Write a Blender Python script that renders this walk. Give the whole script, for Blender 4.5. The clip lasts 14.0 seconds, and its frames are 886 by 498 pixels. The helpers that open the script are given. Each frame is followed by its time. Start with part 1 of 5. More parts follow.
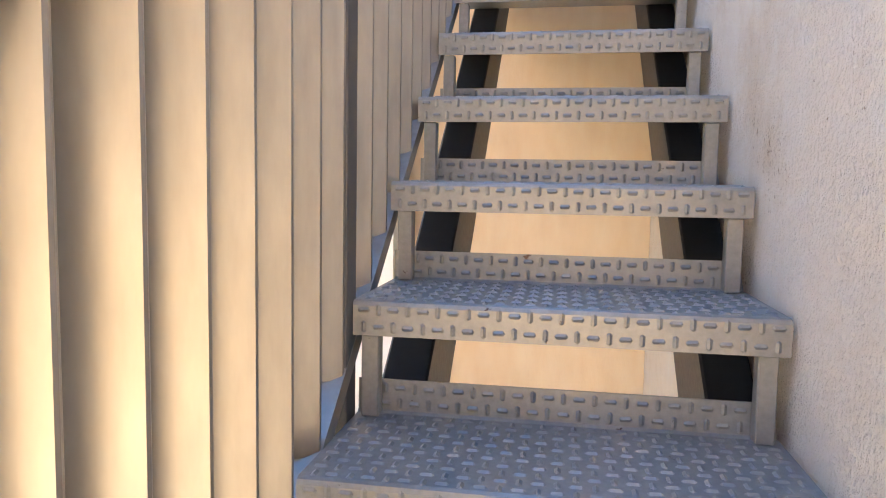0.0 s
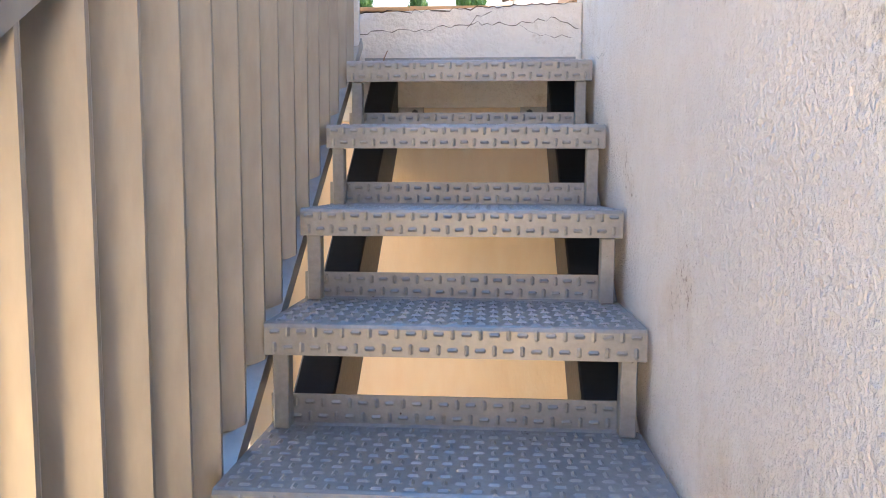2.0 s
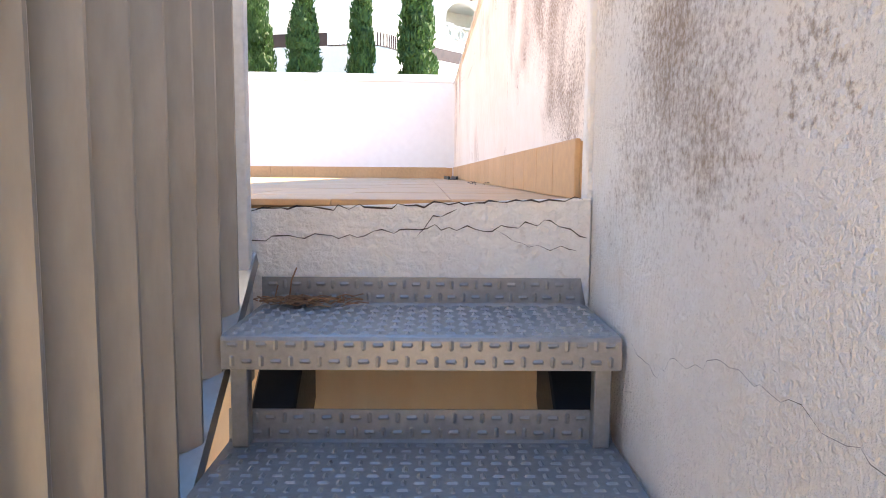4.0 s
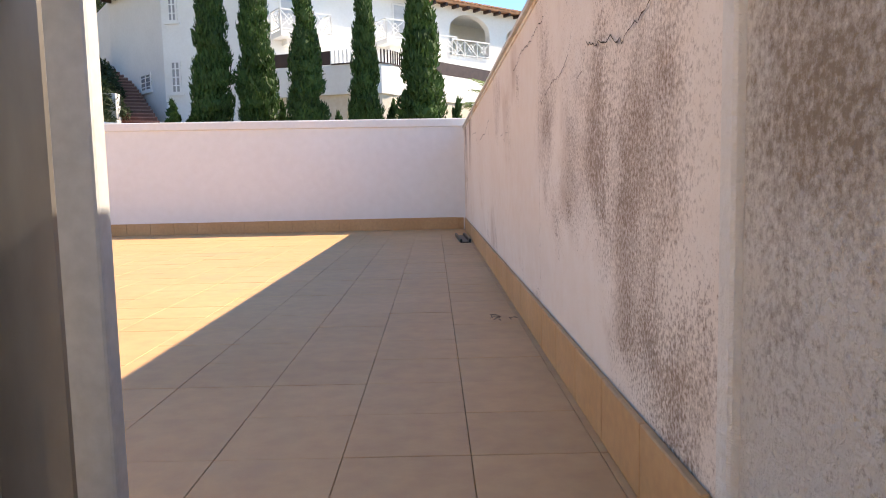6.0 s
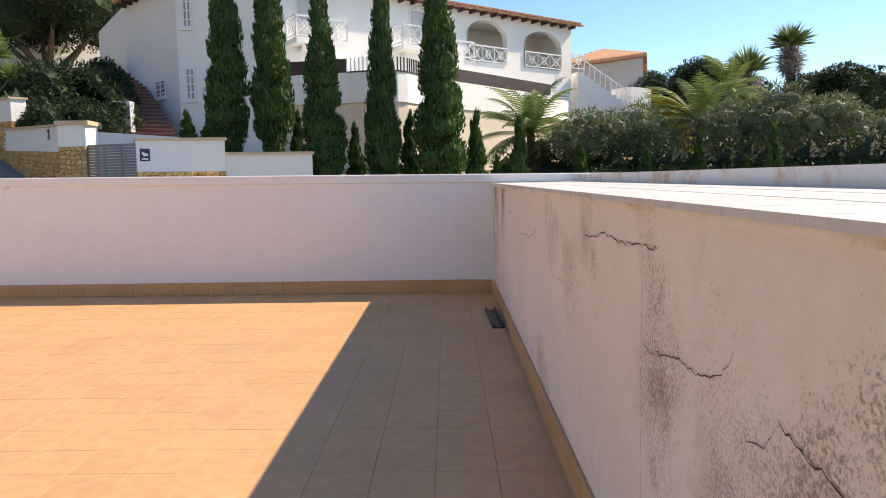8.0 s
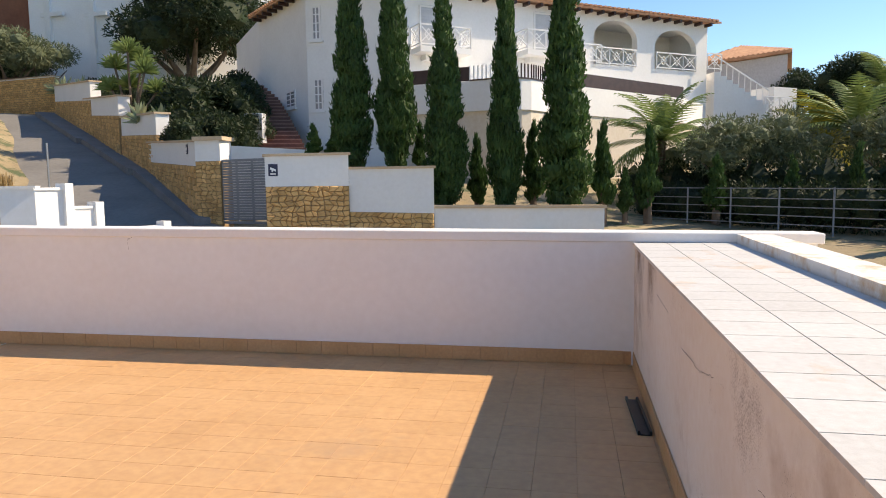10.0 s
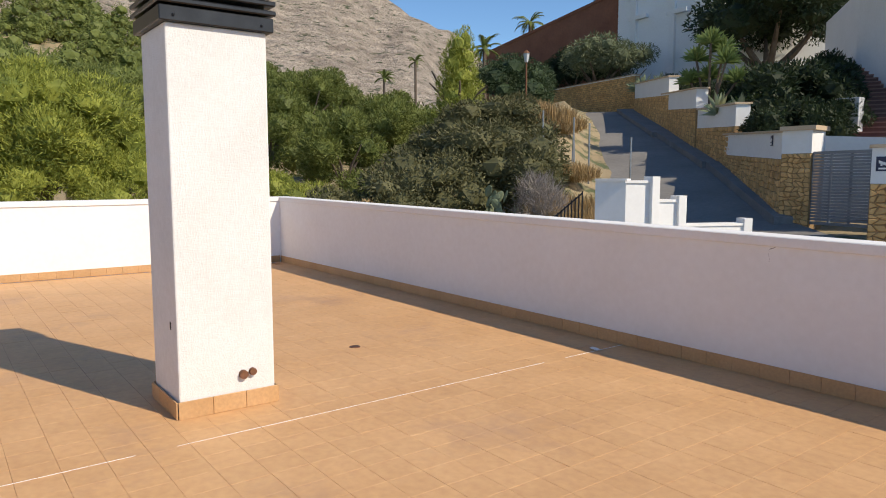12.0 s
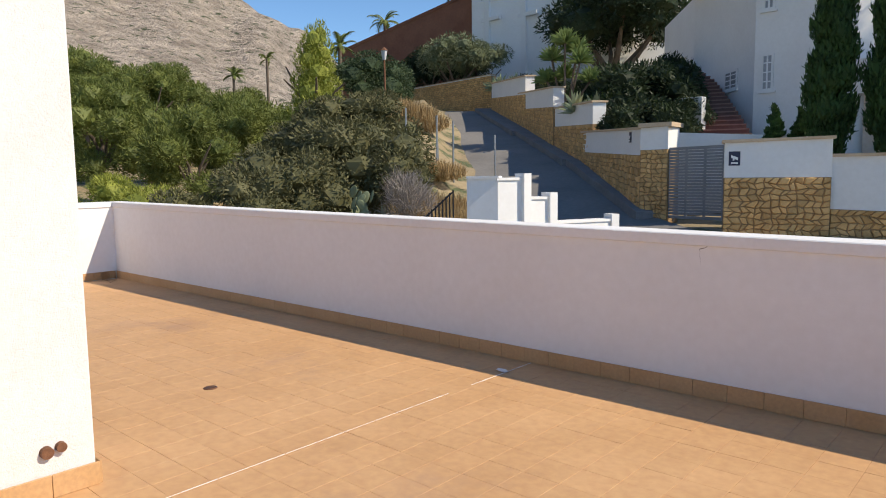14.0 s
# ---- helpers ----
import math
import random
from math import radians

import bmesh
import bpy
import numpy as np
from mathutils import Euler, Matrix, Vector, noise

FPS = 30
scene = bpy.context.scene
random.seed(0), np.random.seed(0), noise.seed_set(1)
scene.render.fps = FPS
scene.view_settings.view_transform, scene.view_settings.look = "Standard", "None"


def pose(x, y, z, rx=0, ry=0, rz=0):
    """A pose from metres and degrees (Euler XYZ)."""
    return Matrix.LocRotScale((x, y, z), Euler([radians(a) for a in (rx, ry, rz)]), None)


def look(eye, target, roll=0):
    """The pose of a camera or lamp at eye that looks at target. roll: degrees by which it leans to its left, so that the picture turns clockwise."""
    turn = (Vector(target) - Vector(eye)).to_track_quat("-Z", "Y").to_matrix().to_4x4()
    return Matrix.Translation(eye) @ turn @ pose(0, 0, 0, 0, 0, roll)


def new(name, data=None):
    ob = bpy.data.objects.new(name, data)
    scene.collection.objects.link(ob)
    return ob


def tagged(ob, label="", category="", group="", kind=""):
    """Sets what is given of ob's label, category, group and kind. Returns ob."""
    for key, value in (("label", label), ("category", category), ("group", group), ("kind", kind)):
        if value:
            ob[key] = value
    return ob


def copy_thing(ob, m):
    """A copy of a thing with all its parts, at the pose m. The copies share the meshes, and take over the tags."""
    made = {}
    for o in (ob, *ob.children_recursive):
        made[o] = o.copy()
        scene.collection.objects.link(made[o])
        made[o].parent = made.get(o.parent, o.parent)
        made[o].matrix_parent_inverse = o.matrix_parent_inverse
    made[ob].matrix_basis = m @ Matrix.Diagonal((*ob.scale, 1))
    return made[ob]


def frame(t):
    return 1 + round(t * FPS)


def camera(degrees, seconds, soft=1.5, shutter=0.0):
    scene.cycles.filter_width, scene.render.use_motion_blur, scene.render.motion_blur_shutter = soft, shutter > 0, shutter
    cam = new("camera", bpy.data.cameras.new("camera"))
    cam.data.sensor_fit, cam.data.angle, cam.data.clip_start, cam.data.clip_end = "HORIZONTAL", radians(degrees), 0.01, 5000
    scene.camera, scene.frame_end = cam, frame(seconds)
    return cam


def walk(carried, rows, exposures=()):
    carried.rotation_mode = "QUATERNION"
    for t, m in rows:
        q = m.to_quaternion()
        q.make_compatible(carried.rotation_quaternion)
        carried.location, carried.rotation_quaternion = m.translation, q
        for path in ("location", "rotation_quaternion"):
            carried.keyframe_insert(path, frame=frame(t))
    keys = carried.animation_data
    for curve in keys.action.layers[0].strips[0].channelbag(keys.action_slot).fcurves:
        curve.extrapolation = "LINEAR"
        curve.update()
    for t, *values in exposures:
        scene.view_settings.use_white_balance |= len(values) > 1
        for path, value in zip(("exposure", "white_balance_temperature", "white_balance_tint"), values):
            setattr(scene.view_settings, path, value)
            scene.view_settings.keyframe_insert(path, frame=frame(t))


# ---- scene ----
cam = camera(64.44, 14.0, soft=1.0)
PATH = [
    (0, (-0.337, -2.729, -1.165), (-0.668, -0.764, -1.338), 1.0),
    (0.5, (-0.325, -2.592, -0.957), (-0.641, -0.625, -1.131), 0.66),
    (1, (-0.279, -2.446, -0.814), (-0.55, -0.473, -0.996), 0.5),
    (1.5, (-0.318, -2.219, -0.7), (-0.546, -0.242, -0.898), 0.72),
    (2, (-0.273, -2.118, -0.541), (-0.403, -0.13, -0.72), 0.25),
    (2.5, (-0.266, -1.908, -0.379), (-0.27, 0.082, -0.577), 0.43),
    (3, (-0.314, -1.71, -0.249), (-0.308, 0.282, -0.428), 0.49),
    (3.5, (-0.276, -1.557, -0.14), (-0.256, 0.435, -0.31), 0.19),
    (4, (-0.312, -1.341, 0.051), (-0.29, 0.647, -0.161), 0.44),
    (4.2, (-0.346, -1.27, 0.085), (-0.317, 0.723, -0.086), 0.49),
    (6.3, (-0.327, -0.589, 0.622), (-0.335, 1.401, 0.424), -1.36),
    (6.5, (-0.362, -0.504, 0.697), (-0.372, 1.486, 0.496), -0.98),
    (7, (-0.441, -0.322, 0.81), (-0.459, 1.669, 0.612), -0.82),
    (7.2, (-0.433, -0.3, 0.902), (-0.451, 1.69, 0.706), -0.81),
    (9.5, (-0.519, 0.405, 1.438), (-0.749, 2.381, 1.229), -1.12),
    (10, (-0.58, 0.578, 1.642), (-0.957, 2.532, 1.443), -0.77),
    (10.5, (-0.864, 0.759, 1.665), (-1.561, 2.622, 1.458), -0.2),
    (11, (-1.159, 0.933, 1.689), (-2.237, 2.604, 1.473), -0.49),
    (11.5, (-1.559, 1.172, 1.683), (-2.953, 2.589, 1.463), -0.36),
    (12, (-1.915, 1.223, 1.696), (-3.516, 2.402, 1.486), 0.01),
    (12.5, (-2.247, 1.33, 1.698), (-3.906, 2.427, 1.483), -0.11),
    (13, (-2.467, 1.502, 1.679), (-4.113, 2.617, 1.465), -0.48),
    (13.5, (-2.746, 1.669, 1.699), (-4.207, 3.017, 1.483), -0.47),
    (14, (-2.937, 1.812, 1.646), (-4.273, 3.285, 1.436), -0.75),
]
walk(cam, [(t, look(eye, target, roll)) for t, eye, target, roll in PATH],
     exposures=((0, 3.40, 7550, 9), (1.5, 3.52, 7500, 8), (2.0, 3.45, 7550, 9), (3.4, 3.32, 7600, 9), (4.2, 2.80, 8000, 11), (6.3, 1.36, 8050, 13), (7.0, 1.16, 8000, 13),
                (9.3, 0.86, 8200, 13), (10.5, 0.86, 7900, 12), (11.4, 0.65, 7300, 11), (11.9, 0.35, 7250, 10), (13.2, 0.33, 7250, 10), (14, 0.46, 7250, 10)))

# ---- light ----
SUN = Vector((1.074, 0.42, 1.0)).normalized()
sun = new("sun", bpy.data.lights.new("sun", "SUN"))
sun.data.energy, sun.data.angle, sun.data.color = 3.6, radians(0.53), (1.0, 0.93, 0.82)
sun.matrix_world = look(SUN * 60, (0, 0, 0))
world = bpy.data.worlds.new("world")
scene.world = world
world.use_nodes = True
wn = world.node_tree.nodes
sky = wn.new("ShaderNodeTexSky")
sky.sky_type, sky.sun_disc = "NISHITA", False
sky.sun_elevation = math.asin(SUN.z)
sky.sun_rotation = math.atan2(SUN.x, SUN.y)
sky.air_density, sky.dust_density, sky.ozone_density = 1.0, 0.0, 5.0
sky.altitude = 1500
wn["Background"].inputs["Strength"].default_value = 0.132
hsv = wn.new("ShaderNodeHueSaturation")
hsv.inputs["Saturation"].default_value = 1.1
world.node_tree.links.new(sky.outputs["Color"], hsv.inputs["Color"])
world.node_tree.links.new(hsv.outputs["Color"], wn["Background"].inputs["Color"])


# ---- materials ----
def surf(name, a, b, scale=4.0, rough=0.7, metal=0.0, bump=0.1, bscale=60.0, detail=6.0,
         spot=None, spot_scale=3.0, spot_edge=0.62, spot_soft=0.05, per=0.0, stretch=(1, 1, 1), spec=0.5, bdist=0.01,
         island=0.0, rvar=0.08, stains=(), stain=(0.12, 0.085, 0.06), grit=70.0):
    """A procedural surface: two tones mixed by noise, optional stains, fine relief, and a shift from piece to piece."""
    m = bpy.data.materials.new(name)
    m.use_nodes = True
    t = m.node_tree
    n, l = t.nodes, t.links
    p = n["Principled BSDF"]
    p.inputs["Roughness"].default_value, p.inputs["Metallic"].default_value = rough, metal
    p.inputs["Specular IOR Level"].default_value = spec
    tc = n.new("ShaderNodeNewGeometry")
    mp = n.new("ShaderNodeMapping")
    mp.inputs["Scale"].default_value = stretch
    l.new(tc.outputs["Position"], mp.inputs["Vector"])

    def noise_of(sc, det, ro=0.55):
        q = n.new("ShaderNodeTexNoise")
        q.inputs["Scale"].default_value, q.inputs["Detail"].default_value, q.inputs["Roughness"].default_value = sc, det, ro
        l.new(mp.outputs["Vector"], q.inputs["Vector"])
        return q

    def mix(fac, c1, c2, kind="MIX"):
        q = n.new("ShaderNodeMix")
        q.data_type, q.blend_type = "RGBA", kind
        for sock, v in ((q.inputs[0], fac), (q.inputs[6], c1), (q.inputs[7], c2)):
            if isinstance(v, (tuple, list)):
                sock.default_value = (*v, 1)
            elif isinstance(v, (int, float)):
                sock.default_value = v
            else:
                l.new(v, sock)
        return q.outputs[2]

    def ramp(src, lo, hi):
        q = n.new("ShaderNodeMapRange")
        q.inputs[1].default_value, q.inputs[2].default_value = lo, hi
        l.new(src, q.inputs[0])
        return q.outputs[0]

    col = mix(ramp(noise_of(scale, detail).outputs["Fac"], 0.3, 0.7), a, b)
    fine = noise_of(scale * 13, 4)
    col = mix(0.10, col, mix(ramp(fine.outputs["Fac"], 0.3, 0.7), (0.0, 0.0, 0.0), (1, 1, 1)), "OVERLAY")
    if spot:
        s = noise_of(spot_scale, 8, 0.68)
        f = ramp(s.outputs["Fac"], spot_edge, spot_edge + spot_soft)
        col = mix(f, col, spot)
    for (cx, cy, cz), rad, power in stains:
        # dark algae speckle, thickest round a centre
        ds_ = n.new("ShaderNodeVectorMath")
        ds_.operation = "DISTANCE"
        ds_.inputs[1].default_value = (cx, cy, cz)
        l.new(tc.outputs["Position"], ds_.inputs[0])
        near = ramp(ds_.outputs["Value"], rad, 0.0)
        cl = n.new("ShaderNodeMath")
        cl.operation = "MULTIPLY_ADD"
        cl.inputs[1].default_value, cl.inputs[2].default_value = power, -0.30
        l.new(near, cl.inputs[0])
        sm = n.new("ShaderNodeMath")
        sm.operation = "ADD"
        l.new(cl.outputs[0], sm.inputs[0])
        l.new(noise_of(3.2, 6, 0.6).outputs["Fac"], sm.inputs[1])
        s2 = n.new("ShaderNodeMath")
        s2.operation = "ADD"
        l.new(sm.outputs[0], s2.inputs[0])
        l.new(noise_of(grit, 3, 0.7).outputs["Fac"], s2.inputs[1])
        col = mix(ramp(s2.outputs[0], 0.93, 1.30), col, stain)
    if island:
        ii = n.new("ShaderNodeMapRange")
        ii.inputs[3].default_value, ii.inputs[4].default_value = 1 - island, 1 + island
        l.new(tc.outputs["Random Per Island"], ii.inputs[0])
        hi_ = n.new("ShaderNodeHueSaturation")
        l.new(ii.outputs[0], hi_.inputs["Value"])
        l.new(col, hi_.inputs["Color"])
        col = hi_.outputs["Color"]
    if per:
        oi = n.new("ShaderNodeObjectInfo")
        hv = n.new("ShaderNodeHueSaturation")
        vv = n.new("ShaderNodeMapRange")
        vv.inputs[3].default_value, vv.inputs[4].default_value = 1 - per, 1 + per
        l.new(oi.outputs["Random"], vv.inputs[0])
        l.new(vv.outputs[0], hv.inputs["Value"])
        l.new(col, hv.inputs["Color"])
        col = hv.outputs["Color"]
    l.new(col, p.inputs["Base Color"])
    rr = n.new("ShaderNodeMapRange")
    rr.inputs[3].default_value, rr.inputs[4].default_value = max(0.03, rough - rvar), min(1, rough + rvar)
    l.new(fine.outputs["Fac"], rr.inputs[0])
    l.new(rr.outputs[0], p.inputs["Roughness"])
    if bump:
        bn = n.new("ShaderNodeBump")
        bn.inputs["Strength"].default_value, bn.inputs["Distance"].default_value = bump, bdist
        l.new(noise_of(bscale, 5, 0.6).outputs["Fac"], bn.inputs["Height"])
        l.new(bn.outputs["Normal"], p.inputs["Normal"])
    return m


M_STEEL = surf("grey_painted_steel", (0.225, 0.23, 0.232), (0.285, 0.288, 0.288), 7, 0.38, 0.35, 0.03, 160, rvar=0.03,
               spot=(0.06, 0.032, 0.026), spot_scale=22, spot_edge=0.675, spot_soft=0.02)
M_SLAT = surf("satin_grey_anodised_metal", (0.30, 0.285, 0.262), (0.325, 0.31, 0.286), 3, 0.32, 0.7, 0, 35, stretch=(1, 1, 0.25),
              spot=(0.16, 0.14, 0.12), spot_scale=26, spot_edge=0.78, spot_soft=0.02, rvar=0.015)
M_POST = surf("dark_grey_steel", (0.07, 0.07, 0.071), (0.10, 0.10, 0.10), 7, 0.5, 0.1, 0.03, 90)
M_ENDPOST = surf("pale_grey_satin_paint", (0.50, 0.51, 0.51), (0.56, 0.57, 0.57), 5, 0.45, 0.1, 0.02, 60)
M_DARK = surf("navy_painted_steel", (0.012, 0.016, 0.026), (0.02, 0.025, 0.036), 6, 0.45, 0.0, 0.03, 90)
M_STUCCO = surf("rough_cream_stucco", (0.80, 0.73, 0.64), (0.85, 0.80, 0.73), 1.4, 0.9, 0, 1.0, 95,
                spot=(0.66, 0.54, 0.40), spot_scale=1.6, spot_edge=0.56, spot_soft=0.2, bdist=0.018,
                stains=(((0.0, -0.1, 0.55), 0.5, 0.58), ((0.0, -0.42, 0.22), 0.5, 0.52), ((0.0, -1.2, 0.05), 0.55, 0.48), ((0.0, -1.75, -0.35), 0.4, 0.40), ((0.0, -0.9, 0.6), 0.8, 0.5)),
                stain=(0.38, 0.295, 0.215), grit=80.0)
M_STUCCO_T = surf("weathered_pink_stucco", (0.80, 0.70, 0.61), (0.85, 0.775, 0.70), 1.3, 0.9, 0, 0.5, 120,
                  spot=(0.55, 0.43, 0.34), spot_scale=1.5, spot_edge=0.58, spot_soft=0.2, bdist=0.006,
                  stains=(((0.0, 0.40, 0.56), 0.60, 0.54), ((0.0, 0.80, 0.64), 0.45, 0.46), ((0.0, 0.2, 0.25), 0.35, 0.42), ((-0.1, 6.4, 1.0), 0.75, 0.60), ((-0.08, 5.6, 0.98), 0.5, 0.54), ((-0.06, 2.95, 0.90), 0.35, 0.50), ((0.0, 1.35, 0.66), 0.45, 0.40)),
                  stain=(0.29, 0.205, 0.15), grit=130.0)
M_RISER = surf("peeling_white_stucco", (0.72, 0.68, 0.62), (0.78, 0.75, 0.70), 3, 0.9, 0, 0.8, 60,
               spot=(0.45, 0.36, 0.26), spot_scale=4, spot_edge=0.64, spot_soft=0.12, bdist=0.012)
M_BACK = surf("beige_smooth_render", (0.72, 0.56, 0.38), (0.78, 0.63, 0.45), 1.2, 0.85, 0, 0.15, 90, stretch=(1, 1, 0.35))
M_WHITE = surf("white_wall_paint", (0.80, 0.785, 0.765), (0.84, 0.83, 0.815), 1.0, 0.85, 0, 0.12, 120)
M_COPE = surf("white_coping_paint", (0.80, 0.78, 0.75), (0.84, 0.82, 0.80), 2, 0.8, 0, 0.1, 120,
              spot=(0.55, 0.40, 0.28), spot_scale=5, spot_edge=0.68, spot_soft=0.05)
M_CHIM = surf("chimney_white_stucco", (0.70, 0.695, 0.675), (0.75, 0.745, 0.73), 2, 0.9, 0, 0.7, 75, bdist=0.007)
M_TILE = surf("terracotta_floor_tile", (0.56, 0.315, 0.145), (0.63, 0.37, 0.18), 1.2, 0.62, 0, 0.08, 90, per=0.03,
              spot=(0.46, 0.29, 0.17), spot_scale=0.8, spot_edge=0.56, spot_soft=0.2)
M_TILE_J = surf("terracotta_floor_tile_far", (0.56, 0.315, 0.145), (0.63, 0.37, 0.18), 1.2, 0.62, 0, 0.08, 90, island=0.03,
                spot=(0.44, 0.26, 0.155), spot_scale=0.8, spot_edge=0.56, spot_soft=0.2)
M_GROUT = surf("grey_brown_grout", (0.50, 0.29, 0.14), (0.58, 0.345, 0.17), 4, 0.95, 0, 0.3, 120)
M_SKIRT = surf("tan_skirting_tile", (0.50, 0.29, 0.13), (0.56, 0.34, 0.17), 3, 0.6, 0, 0.05, 90, per=0.04)
M_TOPTILE = surf("white_roof_tile", (0.56, 0.545, 0.52), (0.63, 0.615, 0.595), 2.5, 0.75, 0, 0.1, 100, per=0.03,
                 spot=(0.58, 0.44, 0.32), spot_scale=1.7, spot_edge=0.585, spot_soft=0.12)
M_RIM = surf("ochre_stained_rim", (0.76, 0.73, 0.69), (0.82, 0.80, 0.77), 2, 0.85, 0, 0.2, 60,
             spot=(0.62, 0.44, 0.28), spot_scale=3, spot_edge=0.5, spot_soft=0.14)
M_BLACK = surf("black_metal", (0.015, 0.017, 0.02), (0.03, 0.033, 0.037), 8, 0.4, 0.4, 0.03, 80)
M_RUST = surf("rusty_copper", (0.12, 0.05, 0.025), (0.22, 0.10, 0.05), 30, 0.8, 0.1, 0.3, 120)
M_CRACK = surf("crack_shadow_dirt", (0.05, 0.035, 0.025), (0.09, 0.06, 0.045), 30, 1.0, 0, 0, 10)
M_VILLA = surf("villa_white_render", (0.78, 0.77, 0.75), (0.83, 0.82, 0.80), 0.6, 0.9, 0, 0.1, 30)
M_VILLA_B = surf("beige_villa_render", (0.66, 0.58, 0.47), (0.72, 0.64, 0.53), 0.5, 0.9, 0, 0.1, 30)
M_GREYWALL = surf("grey_house_render", (0.40, 0.40, 0.42), (0.46, 0.46, 0.48), 0.6, 0.9, 0, 0.1, 30)
M_ROOF = surf("clay_roof_tile", (0.42, 0.20, 0.11), (0.55, 0.30, 0.17), 2.0, 0.8, 0, 0.2, 20, per=0.1)
M_BROWN = surf("dark_brown_cladding", (0.035, 0.016, 0.014), (0.06, 0.03, 0.025), 3, 0.5, 0, 0.05, 40)
M_NOSE = surf("worn_step_edge", (0.27, 0.14, 0.11), (0.34, 0.19, 0.15), 3, 0.6, 0, 0.1, 40)
M_STEP = surf("dark_red_step_tile", (0.13, 0.055, 0.045), (0.19, 0.085, 0.065), 3, 0.6, 0, 0.1, 40, per=0.1)
M_STONE = surf("honey_stone", (0.52, 0.30, 0.115), (0.72, 0.46, 0.20), 2.5, 0.9, 0, 0.6, 14, island=0.2, bdist=0.04)
M_MORTAR = surf("ochre_mortar", (0.26, 0.165, 0.08), (0.34, 0.22, 0.11), 3, 0.95, 0, 0.4, 20)
M_CAP = surf("sandstone_cap", (0.52, 0.38, 0.25), (0.60, 0.46, 0.32), 2, 0.85, 0, 0.2, 30)
M_ASPHALT = surf("pale_grey_asphalt", (0.17, 0.16, 0.15), (0.22, 0.21, 0.195), 0.5, 0.9, 0, 0.3, 25)
M_KERB = surf("dark_kerb_concrete", (0.16, 0.16, 0.165), (0.22, 0.22, 0.22), 1, 0.9, 0, 0.3, 25)
M_GATE = surf("blue_grey_gate_paint", (0.20, 0.22, 0.25), (0.25, 0.27, 0.30), 2, 0.5, 0.2, 0.03, 30)
M_SIGN = surf("dark_blue_sign_enamel", (0.012, 0.016, 0.05), (0.02, 0.025, 0.07), 5, 0.4, 0, 0.0)
M_PAINT = surf("white_railing_paint", (0.80, 0.80, 0.80), (0.85, 0.85, 0.84), 3, 0.5, 0, 0.0)
M_GLASS = surf("curtained_window_glass", (0.30, 0.30, 0.31), (0.36, 0.36, 0.37), 1, 0.08, 0, 0.0)
M_SHUT = surf("pale_grey_shutter", (0.50, 0.51, 0.53), (0.58, 0.59, 0.61), 2, 0.7, 0, 0.0)
M_ROCK = surf("pale_layered_limestone", (0.32, 0.25, 0.19), (0.70, 0.58, 0.46), 0.10, 0.95, 0, 1.0, 0.4, detail=14,
              spot=(0.11, 0.125, 0.06), spot_scale=0.22, spot_edge=0.57, spot_soft=0.03, stretch=(1, 1, 3.0), bdist=6.0)
M_EARTH = surf("dry_scrub_earth", (0.26, 0.20, 0.12), (0.38, 0.30, 0.18), 0.3, 0.95, 0, 0.5, 5,
               spot=(0.09, 0.11, 0.05), spot_scale=0.8, spot_edge=0.5, spot_soft=0.1, bdist=0.1)
M_REDWALL = surf("rust_red_wall", (0.20, 0.075, 0.045), (0.28, 0.12, 0.07), 0.4, 0.9, 0, 0.2, 10)
M_BARK = surf("grey_brown_bark", (0.10, 0.07, 0.05), (0.19, 0.145, 0.11), 4, 0.95, 0, 0.8, 14, stretch=(1, 1, 0.3), bdist=0.03)
M_GALV = surf("galvanised_steel", (0.36, 0.37, 0.38), (0.45, 0.46, 0.47), 8, 0.45, 0.7, 0.02, 60)


def leafy(name, dark, light, rough=0.6, glow=0.25):
    """Foliage: tone varies from leaf to leaf and over the crown, with light passing through."""
    m = bpy.data.materials.new(name)
    m.use_nodes = True
    n, l = m.node_tree.nodes, m.node_tree.links
    p, out = n["Principled BSDF"], n["Material Output"]
    g = n.new("ShaderNodeNewGeometry")
    mx = n.new("ShaderNodeMix")
    mx.data_type = "RGBA"
    mx.inputs[6].default_value, mx.inputs[7].default_value = (*dark, 1), (*light, 1)
    nz = n.new("ShaderNodeTexNoise")
    nz.inputs["Scale"].default_value = 1.1
    l.new(g.outputs["Position"], nz.inputs["Vector"])
    ad = n.new("ShaderNodeMath")
    ad.operation = "MULTIPLY_ADD"
    ad.inputs[1].default_value = 0.6
    l.new(g.outputs["Random Per Island"], ad.inputs[0])
    sb = n.new("ShaderNodeMath")
    sb.operation = "MULTIPLY_ADD"
    sb.inputs[1].default_value, sb.inputs[2].default_value = 1.2, -0.4
    l.new(nz.outputs["Fac"], sb.inputs[0])
    l.new(sb.outputs[0], ad.inputs[2])
    l.new(ad.outputs[0], mx.inputs[0])
    l.new(mx.outputs[2], p.inputs["Base Color"])
    p.inputs["Roughness"].default_value = rough
    p.inputs["Specular IOR Level"].default_value = 0.3
    tr = n.new("ShaderNodeBsdfTranslucent")
    l.new(mx.outputs[2], tr.inputs["Color"])
    ms = n.new("ShaderNodeMixShader")
    ms.inputs[0].default_value = glow
    l.new(p.outputs[0], ms.inputs[1])
    l.new(tr.outputs[0], ms.inputs[2])
    l.new(ms.outputs[0], out.inputs["Surface"])
    return m


